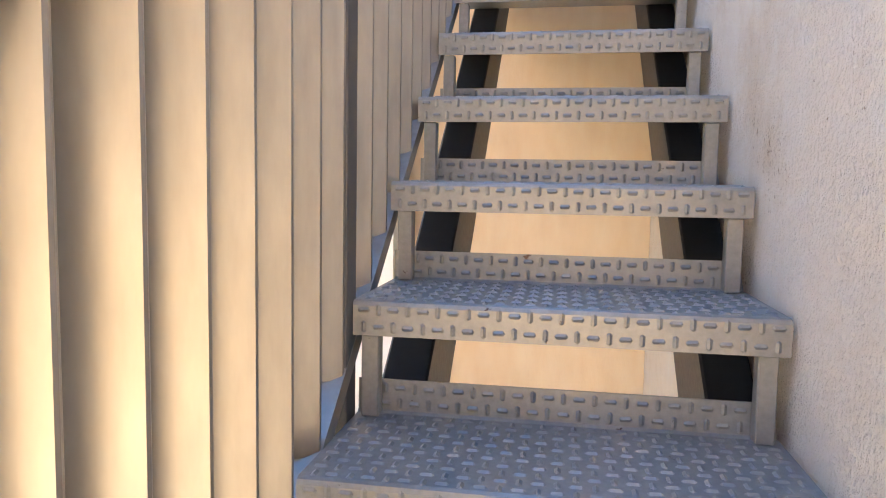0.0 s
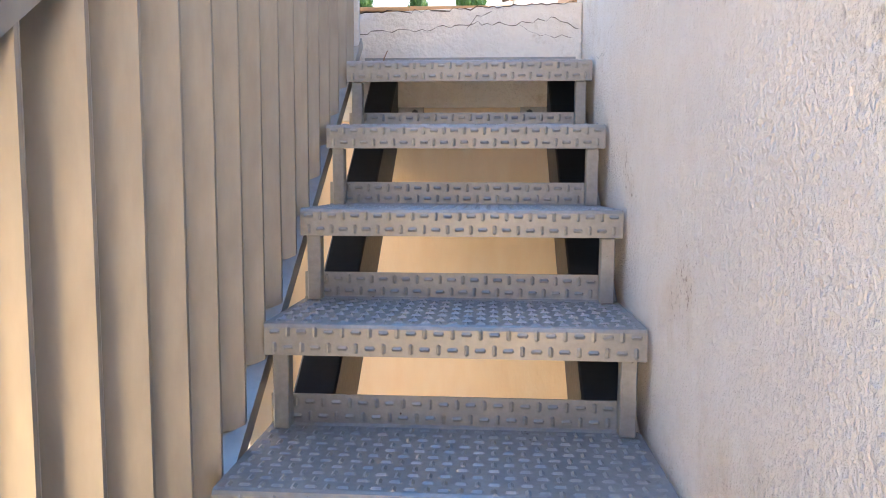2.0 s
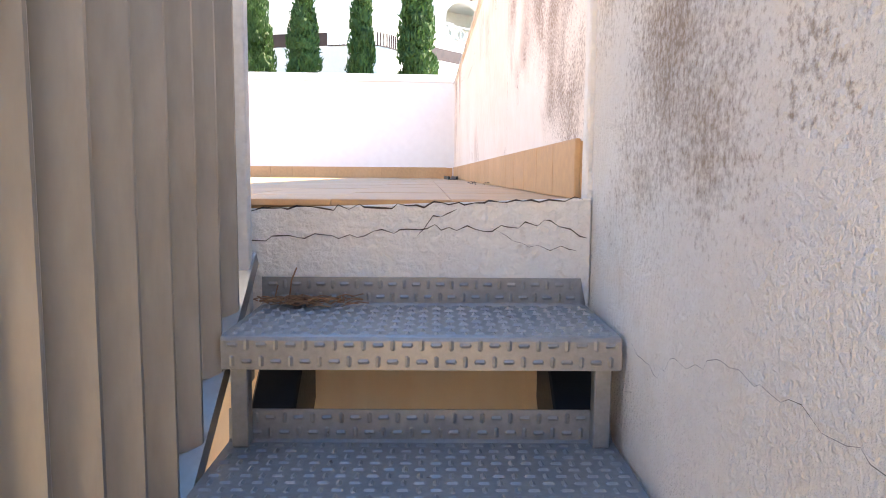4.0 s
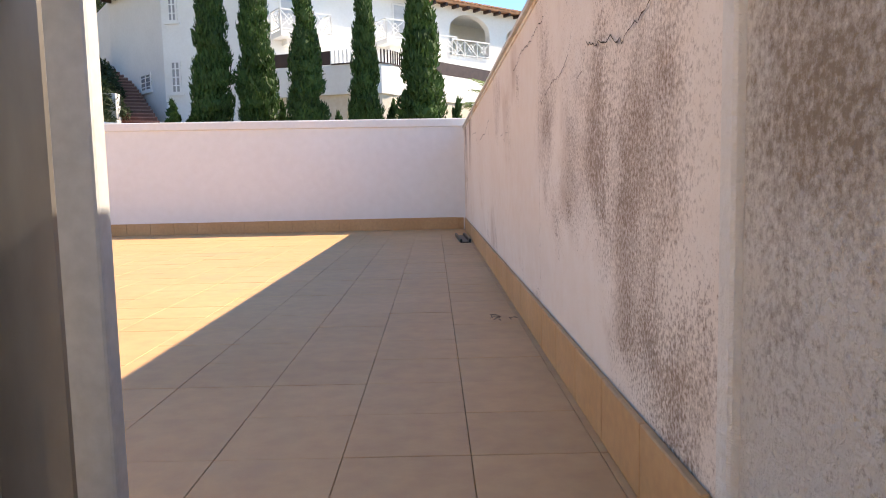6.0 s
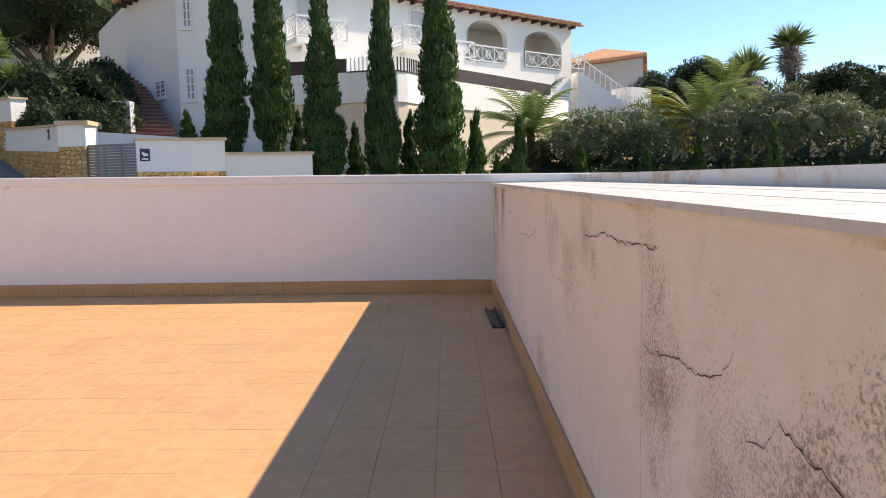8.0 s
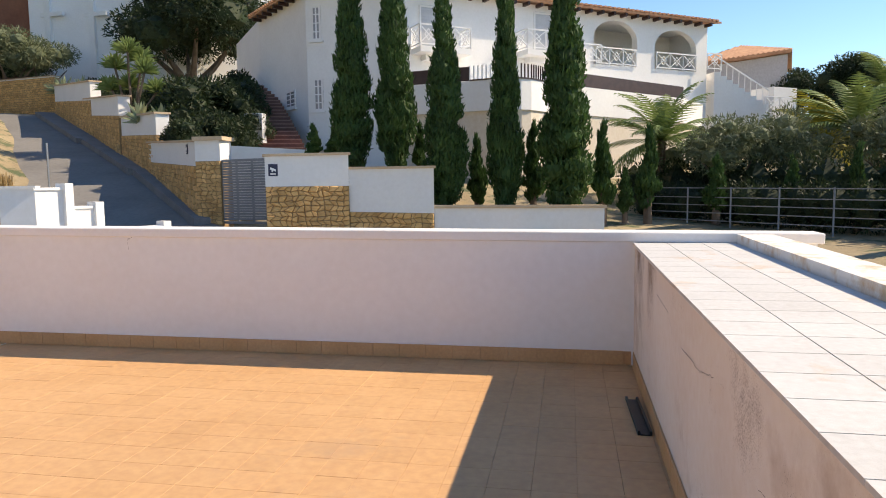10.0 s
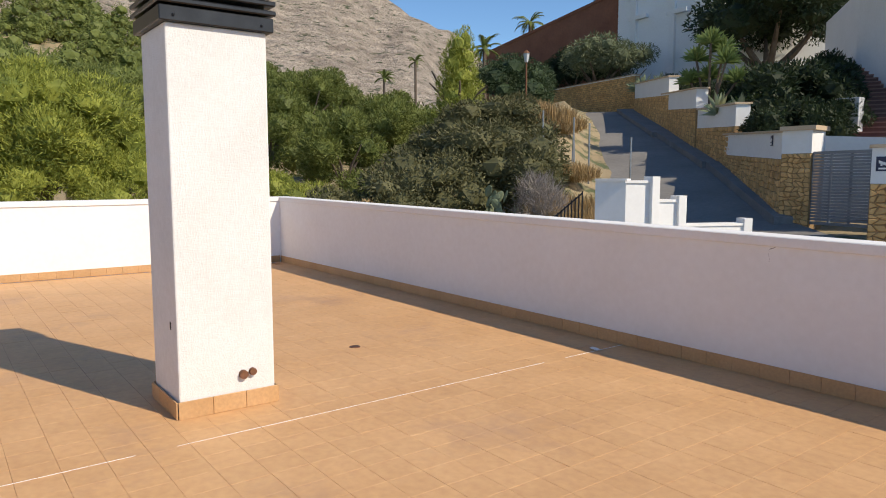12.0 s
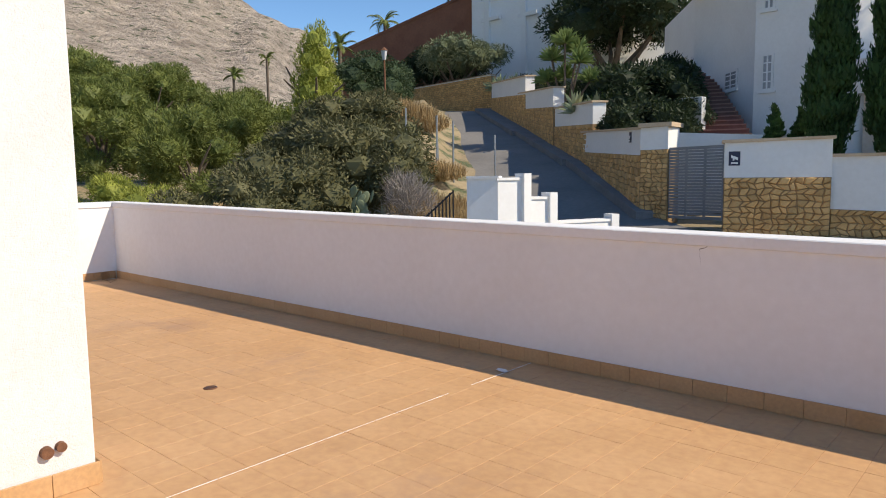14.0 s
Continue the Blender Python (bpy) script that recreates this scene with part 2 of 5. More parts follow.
L_CYP = leafy("cypress_foliage", (0.024, 0.055, 0.016), (0.070, 0.145, 0.040))
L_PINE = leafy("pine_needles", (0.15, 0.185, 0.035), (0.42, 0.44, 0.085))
# darker copy of the pine needles: shade put into the colour
L_PINE_SHADE = leafy("shaded_pine_needles", (0.09, 0.12, 0.032), (0.24, 0.27, 0.07))
L_OLIVE = leafy("olive_leaves", (0.08, 0.10, 0.05), (0.22, 0.25, 0.14))
L_DARK = leafy("dark_evergreen_leaves", (0.015, 0.026, 0.012), (0.045, 0.07, 0.028))
L_BUSH = leafy("scrub_leaves", (0.075, 0.08, 0.036), (0.19, 0.18, 0.085))
L_BRIGHT = leafy("bright_green_leaves", (0.06, 0.10, 0.025), (0.16, 0.22, 0.06))
L_PALM = leafy("palm_fronds", (0.09, 0.15, 0.04), (0.26, 0.33, 0.11))
L_YELLOW = leafy("yellowing_fronds", (0.20, 0.20, 0.03), (0.42, 0.36, 0.06))
L_DRY = leafy("dry_straw", (0.30, 0.20, 0.09), (0.52, 0.38, 0.20))
L_GREY = leafy("bare_grey_twigs", (0.22, 0.19, 0.17), (0.36, 0.32, 0.29))
L_AGAVE = leafy("agave_leaves", (0.16, 0.20, 0.12), (0.34, 0.38, 0.22))


# ---- mesh helpers ----
def tidy(bm, name):
    me = bpy.data.meshes.new(name)
    bm.to_mesh(me)
    bm.free()
    return me


def part(name, bm, material, parent=None, label=""):
    me = tidy(bm, name) if isinstance(bm, bmesh.types.BMesh) else bm
    if material and not me.materials:
        me.materials.append(material)
    ob = new(name, me)
    ob.parent = parent
    if label:
        ob["label"] = label
    return ob


def thing(name, label, category, at=(0, 0, 0), group="", kind=""):
    ob = new(name)
    ob.location = at
    ob.empty_display_size = 0.1
    return tagged(ob, label, category, group, kind)


def setting(name, bm, material, label, category):
    return tagged(part(name, bm, material), label, category, kind="structure")


def box(x0, x1, y0, y1, z0, z1, bev=0.0, seg=1, bm=None):
    bm2 = bmesh.new()
    bmesh.ops.create_cube(bm2, size=1)
    for v in bm2.verts:
        v.co = Vector((x0 + (v.co.x + 0.5) * (x1 - x0), y0 + (v.co.y + 0.5) * (y1 - y0), z0 + (v.co.z + 0.5) * (z1 - z0)))
    if bev:
        bmesh.ops.bevel(bm2, geom=bm2.edges[:], offset=bev, segments=seg, affect="EDGES", profile=0.5)
    if bm is None:
        return bm2
    me = tidy(bm2, "tmp")
    bm.from_mesh(me)
    bpy.data.meshes.remove(me)
    return bm


def tube(points, r, sides=8, bm=None, r2=None):
    """A round bar along points, tapering from r to r2."""
    bm = bm or bmesh.new()
    pts = [Vector(p) for p in points]
    rings = []
    for i, p in enumerate(pts):
        d = (pts[min(i + 1, len(pts) - 1)] - pts[max(i - 1, 0)]).normalized()
        u = d.orthogonal().normalized() if abs(d.z) > 0.9 else d.cross(Vector((0, 0, 1))).normalized()
        w = d.cross(u)
        k = r if r2 is None else r + (r2 - r) * i / max(1, len(pts) - 1)
        rings.append([bm.verts.new(p + (u * math.cos(a) + w * math.sin(a)) * k) for a in [2 * math.pi * j / sides for j in range(sides)]])
    for a, b in zip(rings, rings[1:]):
        for j in range(sides):
            bm.faces.new((a[j], a[(j + 1) % sides], b[(j + 1) % sides], b[j]))
    bm.faces.new(rings[0][::-1])
    bm.faces.new(rings[-1])
    return bm


def prism(poly, z0, z1, bm=None):
    """An upright prism over a plan outline."""
    bm = bm or bmesh.new()
    a = [bm.verts.new((x, y, z0)) for x, y in poly]
    b = [bm.verts.new((x, y, z1)) for x, y in poly]
    k = len(poly)
    bm.faces.new(a[::-1])
    bm.faces.new(b)
    for i in range(k):
        bm.faces.new((a[i], a[(i + 1) % k], b[(i + 1) % k], b[i]))
    bmesh.ops.recalc_face_normals(bm, faces=bm.faces[:])
    return bm


def bar(p, q, w, h, bm=None):
    """A square-edged bar from p to q, w wide (level) and h deep."""
    bm = bm or bmesh.new()
    p, q = Vector(p), Vector(q)
    d = (q - p).normalized()
    s = d.cross(Vector((0, 0, 1)))
    s = s.normalized() if s.length > 0.01 else Vector((1, 0, 0))
    u = s.cross(d).normalized()
    c = []
    for e in (p, q):
        c.append([bm.verts.new(e + s * a * w / 2 + u * b * h / 2) for a, b in ((-1, -1), (1, -1), (1, 1), (-1, 1))])
    bm.faces.new(c[0][::-1])
    bm.faces.new(c[1])
    for i in range(4):
        bm.faces.new((c[0][i], c[0][(i + 1) % 4], c[1][(i + 1) % 4], c[1][i]))
    return bm


# ---- terrace and stairwell: the plan ----
# z = 0 is the terrace floor, y = 0 the terrace's edge at the stairs' top, x = 0 the stair wall's face
FAR = 6.785          # inner face of the far parapet
LEFT = -14.83       # inner face of the left parapet
LOW = -3.10          # yard at the foot of the stairs
TOP = 1.066          # the broad side wall
CAP = 1.068          # parapets below their coping, at the corner; they climb to the left
CLIMB = 0.0075
EDGE_Y = 0.052       # face of the riser at the stairs' head
SEAM = 0.085         # end of the stair wall
SKEW = -0.09 / FAR  # the terrace wall runs slightly off the stair wall
RISE, GOING = 0.1888, 0.2408


def wall_x(y):
    return -0.0101 + SKEW * y


# floor slab with tiles
slab = bmesh.new()
prism([(-15.1, EDGE_Y + 0.02), (0.003, EDGE_Y + 0.02), (wall_x(FAR), FAR), (-15.1, FAR)], -0.30, -0.012, slab)
floor = setting("floor", slab, M_GROUT, "terrace floor of terracotta tiles in running bond", "floor")

# the stair wall and the terrace wall
setting("wall_stair", box(0.0, 1.2, -3.2, SEAM, LOW, TOP - 0.02), M_STUCCO, "rough cream stucco wall beside the metal stairs", "wall")
setting("wall_terrace", prism([(wall_x(SEAM), SEAM + 0.001), (1.2, SEAM + 0.001), (1.0, FAR), (wall_x(FAR), FAR)], LOW, TOP - 0.02), M_STUCCO_T,
        "weathered stucco terrace wall with cracks and dark stains", "wall")
def climbing(bm):
    for v in bm.verts:
        if v.co.z > 0:
            v.co.z -= CLIMB * min(v.co.x, 0)
    return bm


setting("wall_far", climbing(box(-15.1, 1.35, FAR, FAR + 0.25, LOW, CAP)), M_WHITE, "white painted parapet along the street side", "wall")
setting("coping_far", climbing(box(-15.15, 1.4, FAR - 0.02, FAR + 0.28, CAP, CAP + 0.087, 0.008)), M_COPE, "white painted coping on the parapet", "coping")
setting("wall_left", climbing(box(-15.1, LEFT, -0.25, FAR, LOW, CAP)), M_WHITE, "white painted parapet at the terrace end", "wall")
setting("coping_left", climbing(box(-15.15, LEFT + 0.02, -0.25, FAR - 0.024, CAP, CAP + 0.087, 0.008)), M_COPE, "white painted coping on the end parapet", "coping")
setting("wall_riser", box(-15.1, -0.001, EDGE_Y + 0.02, 0.25, LOW, -0.302), M_BACK, "beige rendered wall below the terrace", "wall")

setting("wall_edge", box(LEFT + 0.003, -0.95, -0.20, EDGE_Y, LOW, TOP), M_WHITE, "white parapet along the yard side of the terrace", "wall")
setting("ground", prism([(-60, -40), (40, -40), (40, 6.9), (-60, 6.9)], LOW - 0.3, LOW), M_BACK, "pale paved yard at the foot of the stairs", "ground")
# unseen, added: wall that bounces warm light into the slats, eave that shades it
setting("eave_house", box(-17.6, 9.3, -9.6, -7.62, 2.70, 2.90, 0.01), M_CAP, "unseen deep sandstone-coloured eave added to shade the wall behind the stairs", "eave")
setting("wall_house", box(-17.3, 9.0, -9.3, -9.0, LOW, 2.70), M_BACK, "unseen beige rendered wall added behind the stairs to bounce warm light", "wall")
riser = box(-0.75, -0.002, EDGE_Y, EDGE_Y + 0.0198, -0.302, -0.006, 0.003)
for v in riser.verts:
    if v.co.z > -0.1:
        v.co.z += 0.012 + 0.038 * v.co.x   # the mortar edge climbs towards the wall
setting("riser_face", riser, M_RISER, "cracked white stucco edge below the terrace floor", "wall")

# roof of the side wall: pale tiles with a raised outer rim
setting("wall_rim", prism([(0.83, -3.2), (1.1, -3.2), (1.0, FAR), (0.72, FAR)], TOP - 0.02, TOP + 0.083), M_RIM, "raised outer rim of the tiled wall top", "wall")
top = setting("wall_top", prism([(-0.012, -3.2), (0.83, -3.2), (0.72, FAR), (wall_x(FAR) - 0.012, FAR), (-0.012, 0.0)], TOP - 0.02, TOP - 0.006), M_RIM,
              "bed below the pale tiles on the wall top", "wall")
# chalky edge strip where the stair wall meets the terrace wall
setting("trim_seam", box(-0.013, 0.02, SEAM - 0.02, SEAM + 0.018, -0.2, TOP - 0.03, 0.004), M_RISER, "flaking white corner strip between two walls", "trim")


# ---- the metal staircase ----
def lozenge(vs, fs, o, u, v, n, length, width, height):
    """One raised bar of a tread plate."""
    k = len(vs)
    for a, b in ((-1, 0), (-0.7, -1), (0.7, -1), (1, 0), (0.7, 1), (-0.7, 1)):
        vs.append(o + u * a * length / 2 + v * b * width / 2)
    for a in (-0.6, 0.6):
        vs.append(o + u * a * length / 2 + n * height)
    fs += [(k, k + 1, k + 6), (k + 1, k + 2, k + 7, k + 6), (k + 2, k + 3, k + 7), (k + 3, k + 4, k + 7), (k + 4, k + 5, k + 6, k + 7), (k + 5, k, k + 6)]


def plate_pattern(o, u, v, n, wide, high, pitch=0.0232):
    vs, fs = [], []
    nu, nv = int(wide / pitch), int(round(high / pitch))
    for i in range(nu):
        for j in range(nv):
            c = o + u * ((i + 0.5) * wide / nu) + v * ((j + 0.5) * high / nv)
            a, b = (u, v) if (i + j) % 2 else (v, u)
            lozenge(vs, fs, c, a, b, n, 0.0205, 0.0085, 0.0027)
    return vs, fs


WIDE, DEEP, LIP, UP = 0.648, 0.277, 0.0555, 0.055


def tread_mesh():
    bm = bmesh.new()
    x0, x1 = -WIDE, 0.0
    # folded plate: lip, top and upstand with rounded folds
    prof = [(0.004, -LIP), (0.0, -LIP), (0.0, -0.008), (0.003, -0.002), (0.010, 0.0), (DEEP - 0.006, 0.0), (DEEP - 0.001, 0.004), (DEEP, UP), (DEEP + 0.004, UP),
            (DEEP + 0.004, -0.002), (DEEP, -0.005), (0.010, -0.005), (0.004, -0.010)]
    a = [bm.verts.new((x0, y, z)) for y, z in prof]
    b = [bm.verts.new((x1 if z < 0.002 else x1 - 0.012, y, z)) for y, z in prof]
    for i in range(len(prof)):
        j = (i + 1) % len(prof)
        bm.faces.new((a[i], a[j], b[j], b[i]))
    bm.faces.new(a)
    bm.faces.new(b[::-1])
    bmesh.ops.recalc_face_normals(bm, faces=bm.faces[:])
    X, Y, Z = Vector((1, 0, 0)), Vector((0, 1, 0)), Vector((0, 0, 1))
    for o, u, v, n, w, h in ((Vector((x0 + 0.006, 0, -LIP)), X, Z, -Y, WIDE - 0.012, LIP - 0.001),
                             (Vector((x0 + 0.006, 0.008, 0)), X, Y, Z, WIDE - 0.012, DEEP - 0.016),
                             (Vector((x0 + 0.010, DEEP - 0.001, 0.003)), X, Z, -Y, WIDE - 0.03, UP - 0.004)):
        vs, fs = plate_pattern(o, u, v, n, w, h)
        bv = [bm.verts.new(p) for p in vs]
        for f in fs:
            bm.faces.new([bv[i] for i in f])
    return tidy(bm, "tread")


stairs = thing("metal_staircase", "grey painted chequer-plate open-riser staircase with rust spots", "staircase", (0, 0, LOW))
tread = tread_mesh()
post_a = tidy(box(-0.014, 0.014, -0.014, 0.014, 0, RISE - LIP - 0.001, 0.002), "post")
Y6, Z6 = -0.2301, -0.2097
for k in range(14):
    y, z = Y6 - k * GOING, Z6 - k * RISE
    ob = part("tread", tread, M_STEEL, stairs)
    ob.location = (-0.0085, y, z - LOW)
    if z - RISE > LOW:
        for x in (-0.630, -0.036):
            p = part("post", post_a, M_STEEL, stairs)
            p.location = (x, y + 0.020, z - RISE - LOW + 0.001)
for x in (-0.595, -0.062):
    bm = bmesh.new()
    lo, hi = (Y6 - 13 * GOING - 0.05), EDGE_Y + 0.015
    zz = lambda y: Z6 + (y - Y6) * RISE / GOING
    pts = [(lo, LOW), (lo + 0.25, LOW), (hi, zz(hi) - 0.43), (hi, zz(hi) - 0.215), (lo + 0.05, zz(lo) - 0.205)]
    a = [bm.verts.new((x - 0.04, y, z - LOW)) for y, z in pts]
    b = [bm.verts.new((x + 0.04, y, z - LOW)) for y, z in pts]
    bm.faces.new(a), bm.faces.new(b[::-1])
    for i in range(5):
        j = (i + 1) % 5
        bm.faces.new((a[i], b[i], b[j], a[j]))
    bmesh.ops.recalc_face_normals(bm, faces=bm.faces[:])
    bmesh.ops.bevel(bm, geom=bm.edges[:], offset=0.004, segments=1, affect="EDGES")
    part("stringer", bm, M_DARK, stairs, "navy painted steel stringer")
    s = 1 if x < -0.4 else -1
    br = part("bracket", box(x + s * 0.041, x + s * 0.118, EDGE_Y + 0.004, EDGE_Y + 0.0195, -0.34 - LOW, -0.215 - LOW, 0.002), M_STEEL, stairs, "bolted wall bracket")
    bolt = bmesh.new()
    bmesh.ops.create_cone(bolt, cap_ends=True, segments=6, radius1=0.011, radius2=0.009, depth=0.012, matrix=Matrix.Translation((x + s * 0.092, EDGE_Y, -0.318 - LOW)) @ Matrix.Rotation(radians(90), 4, "X"))
    part("bolt", bolt, M_DARK, br, "dark hexagon bolt head")

# ---- the slatted fence ----
FX = -0.708
fence = thing("slatted_fence", "satin grey metal louvre fence beside the stairs", "fence", (FX, 0, LOW))


def rail_z(y):
    return 0.784 * y + 0.835


def foot_z(y):
    return 0.784 * y - 0.11


SLATS = [-0.024 - 0.099 - 0.1035 * i for i in range(15)] + [-0.024 - 1.705 - 0.1025 * i for i in range(19)]
for y in SLATS:
    lo, hi = max(foot_z(y) + 0.004, LOW), rail_z(y) - 0.022
    bm = bmesh.new()
    ring = [(-0.052, -0.004), (-0.049, -0.0075), (0.049, -0.0075), (0.052, -0.004), (0.052, 0.004), (0.049, 0.0075), (-0.049, 0.0075), (-0.052, 0.004)]
    prism(ring, 0, hi - lo, bm)
    for v in bm.verts:
        if v.co.z > 0.05:
            v.co.z += v.co.x * 0.35
    ob = part("slat", bm, M_SLAT, fence)
    ob.location, ob.rotation_euler = (0.0, y, lo - LOW), (0, 0, radians(27))
for y in (-3.35, -1.676):
    part("post", box(0.018, 0.05, y - 0.026, y + 0.026, 0, rail_z(y) - 0.02 - LOW, 0.004, 2), M_POST, fence)
part("post", box(-0.03, 0.046, -0.026, 0.002, -0.35 - LOW, 0.90 - LOW, 0.004, 2), M_ENDPOST, fence, "pale grey end post")
part("top_rail", bar((0, -4.4, rail_z(-4.4) - LOW), (0, -0.03, rail_z(-0.03) - LOW), 0.10, 0.04), M_SLAT, fence)
part("bottom_rail", bar((0.008, -4.1, foot_z(-4.1) - LOW - 0.02), (0.008, 0.02, foot_z(0.02) - LOW - 0.02), 0.085, 0.03), M_SLAT, fence)

# ---- the chimney ----
CX, CY, CW, CD = -6.807, 2.549, 0.64, 0.726
chimney = thing("chimney", "white stuccoed rectangular chimney with black metal cowl", "chimney", (CX, CY, 0))
part("shaft", box(-CW + 0.012, -0.012, 0.012, CD - 0.012, 0, 2.70, 0.012, 2), M_CHIM, chimney)
cow = part("cowl", box(-CW - 0.03, 0.03, -0.03, CD + 0.03, 2.70, 2.80, 0.006), M_BLACK, chimney, "black louvred metal cowl")
for i in range(5):
    part("louvre", box(-CW - 0.045 - 0.0 * i, 0.045, -0.045, CD + 0.045, 2.815 + i * 0.065, 2.85 + i * 0.065, 0.008), M_BLACK, cow)
part("core", box(-CW + 0.06, -0.06, 0.06, CD - 0.06, 2.80, 3.13), M_BLACK, cow)
part("lid", box(-CW - 0.06, 0.06, -0.06, CD + 0.06, 3.13, 3.18, 0.008), M_BLACK, cow)

# ---- skirting and floor tiles ----
TILE = 0.24


def tile_mesh(w, d, h):
    return tidy(box(-w / 2, w / 2, -d / 2, d / 2, -h, 0, 0.0022), "tile")


terrace_things = set(bpy.data.objects)

# ---- beyond the terrace: polar plan about one spot on it ----
def Q(b, d, z=0.0):
    """b degrees left of straight ahead, d metres off, z up."""
    a = radians(b)
    return Vector((-1.5 - d * math.sin(a), 1.2 + d * math.cos(a), z))


RNG = np.random.default_rng(7)


def hill(b, d):
    """Height of the land."""
    if d < 15:
        return -1.6
    street = float(np.interp(d, [15, 19, 24, 30, 40, 50, 70, 120, 900], [-0.9, 0.1, 0.4, 1.9, 4.0, 5.9, 9.0, 14, 30]))
    right = float(np.interp(d, [15, 19, 24, 30, 40, 50, 70, 120, 900], [-0.9, -0.2, 0.1, 0.6, 2.2, 4.2, 6.0, 9, 12]))
    crest = float(np.interp(b, [40, 47, 50, 55.3, 57.8, 63, 69, 80, 95, 125], [30, 40, 48, 68, 79, 90, 101, 119, 135, 143]))
    up = float(np.interp(d, [15, 20, 40, 100, 140, 200, 260, 322, 420, 900], [0, 0.0, 0.012, 0.09, 0.15, 0.36, 0.62, 1.0, 0.8, 0.4]))
    valley = -1.4 + crest * up
    if d > 130:
        n3 = noise.fractal(Vector((b * 0.30, d * 0.022, 3)), 1.0, 2.1, 5)
        valley += n3 * min(7.0, (d - 130) * 0.035)
    w = min(1.0, max(0.0, (b - 46.5) / 3.5))
    v = min(1.0, max(0.0, (8 - b) / 14))
    h = (street * (1 - v) + right * v) * (1 - w) + valley * w
    bump = math.exp(-((b - 49) / 3.0) ** 2) * float(np.interp(d, [20, 27, 36, 46, 60], [0, 1.5, 3.6, 3.4, 0]))
    if 21 < b < 39 and d > 42:
        bump += 2.3 * min(1, (d - 42) / 6) * min(1, (b - 21) / 3, (39 - b) / 3)
    return h + bump


vs, fs = [], []
ds = [8, 13, 15, 17, 19, 21, 23, 26, 30, 35, 40, 46, 52, 60, 70, 85, 100, 120, 140] + [150 + 8 * i for i in range(26)] + [380, 450, 600, 900]
bs = [-100 + 5 * i for i in range(28)] + [38 + 0.75 * i for i in range(85)] + [103, 110, 118, 126, 150]
for d in ds:
    for b in bs:
        q = Q(b, d, hill(b, d))
        vs.append(q)
k = len(bs)
for i in range(len(ds) - 1):
    for j in range(k - 1):
        fs.append((i * k + j, i * k + j + 1, (i + 1) * k + j + 1, (i + 1) * k + j))
me = bpy.data.meshes.new("hillside")
me.from_pydata(vs, [], fs)
me.materials.append(M_EARTH)
me.materials.append(M_ROCK)
for p in me.polygons:
    c = p.center
    if (c - Q(0, 0)).length > 175:
        p.material_index = 1
    p.use_smooth = True
tagged(part("hillside", me, None), "dry scrub hillside rising to a bare limestone ridge", "hillside", kind="structure")


# ---- foliage ----
def crown_mesh(name, blobs, count, size, mat, up=0.0, slim=0.45, core=0.72, seed=1):
    """Leaves over a set of lobes (centre, radii); up leans them upright."""
    r = np.random.default_rng(seed)
    vol = np.array([b[3] * b[4] + b[4] * b[5] for b in blobs])
    pick = r.choice(len(blobs), count, p=vol / vol.sum())
    B = np.array(blobs)[pick]
    n = r.normal(size=(count, 3))
    n /= np.linalg.norm(n, axis=1)[:, None]
    rad = 1.0 - 0.32 * r.random(count) ** 2 + 0.12 * r.random(count)
    pos = B[:, :3] + n * B[:, 3:6] * rad[:, None]
    axis = n * (1 - up) + r.normal(size=(count, 3)) * 0.55 * (1 - 0.5 * up) + np.array([0, 0, 1]) * up * 1.3
    axis /= np.linalg.norm(axis, axis=1)[:, None]
    side = np.cross(axis, r.normal(size=(count, 3)))
    side /= np.linalg.norm(side, axis=1)[:, None]
    s = size * (0.6 + 0.8 * r.random(count))
    a, w = axis * s[:, None], side * (s * slim)[:, None]
    quad = np.stack([pos - a * 0.3, pos + w * 0.5, pos + a * 0.9, pos - w * 0.5], 1).reshape(-1, 3)
    verts = quad.tolist()
    faces = [(4 * i, 4 * i + 1, 4 * i + 2, 4 * i + 3) for i in range(count)]
    if core:
        bm = bmesh.new()
        bmesh.ops.create_icosphere(bm, subdivisions=1, radius=1)
        base = [v.co.copy() for v in bm.verts]
        tri = [[v.index for v in f.verts] for f in bm.faces]
        bm.free()
        for x, y, z, rx, ry, rz in blobs:
            o = len(verts)
            verts += [(x + c.x * rx * core, y + c.y * ry * core, z + c.z * rz * core) for c in base]
            faces += [tuple(o + i for i in t) for t in tri]
    m = bpy.data.meshes.new(name)
    m.from_pydata(verts, [], faces)
    m.materials.append(mat)
    return m


def lobes(n, r, rz, lobe, seed, z=0.0):
    """n lobes spread over an ellipsoid of radius r, rz."""
    g = np.random.default_rng(seed)
    out = []
    for i in range(n):
        a, c = g.random() * 2 * math.pi, g.random() * 1.5 - 0.5
        k = math.sqrt(max(0.05, 1 - min(1, abs(c)) ** 2)) * (0.55 + 0.4 * g.random())
        q = lobe * (0.7 + 0.6 * g.random())
        out.append((r * k * math.cos(a), r * k * math.sin(a), z + rz * c, q, q, q * 0.8))
    return out


def tree(name, label, category, at, trunk, crown_me, group="", scale=1.0, turn=0.0):
    ob = thing(name, label, category, at, group)
    if trunk:
        part("trunk", trunk, M_BARK, ob)
    part("crown", crown_me, None, ob)
    ob.scale, ob.rotation_euler = (scale,) * 3, (0, 0, turn)
    return ob


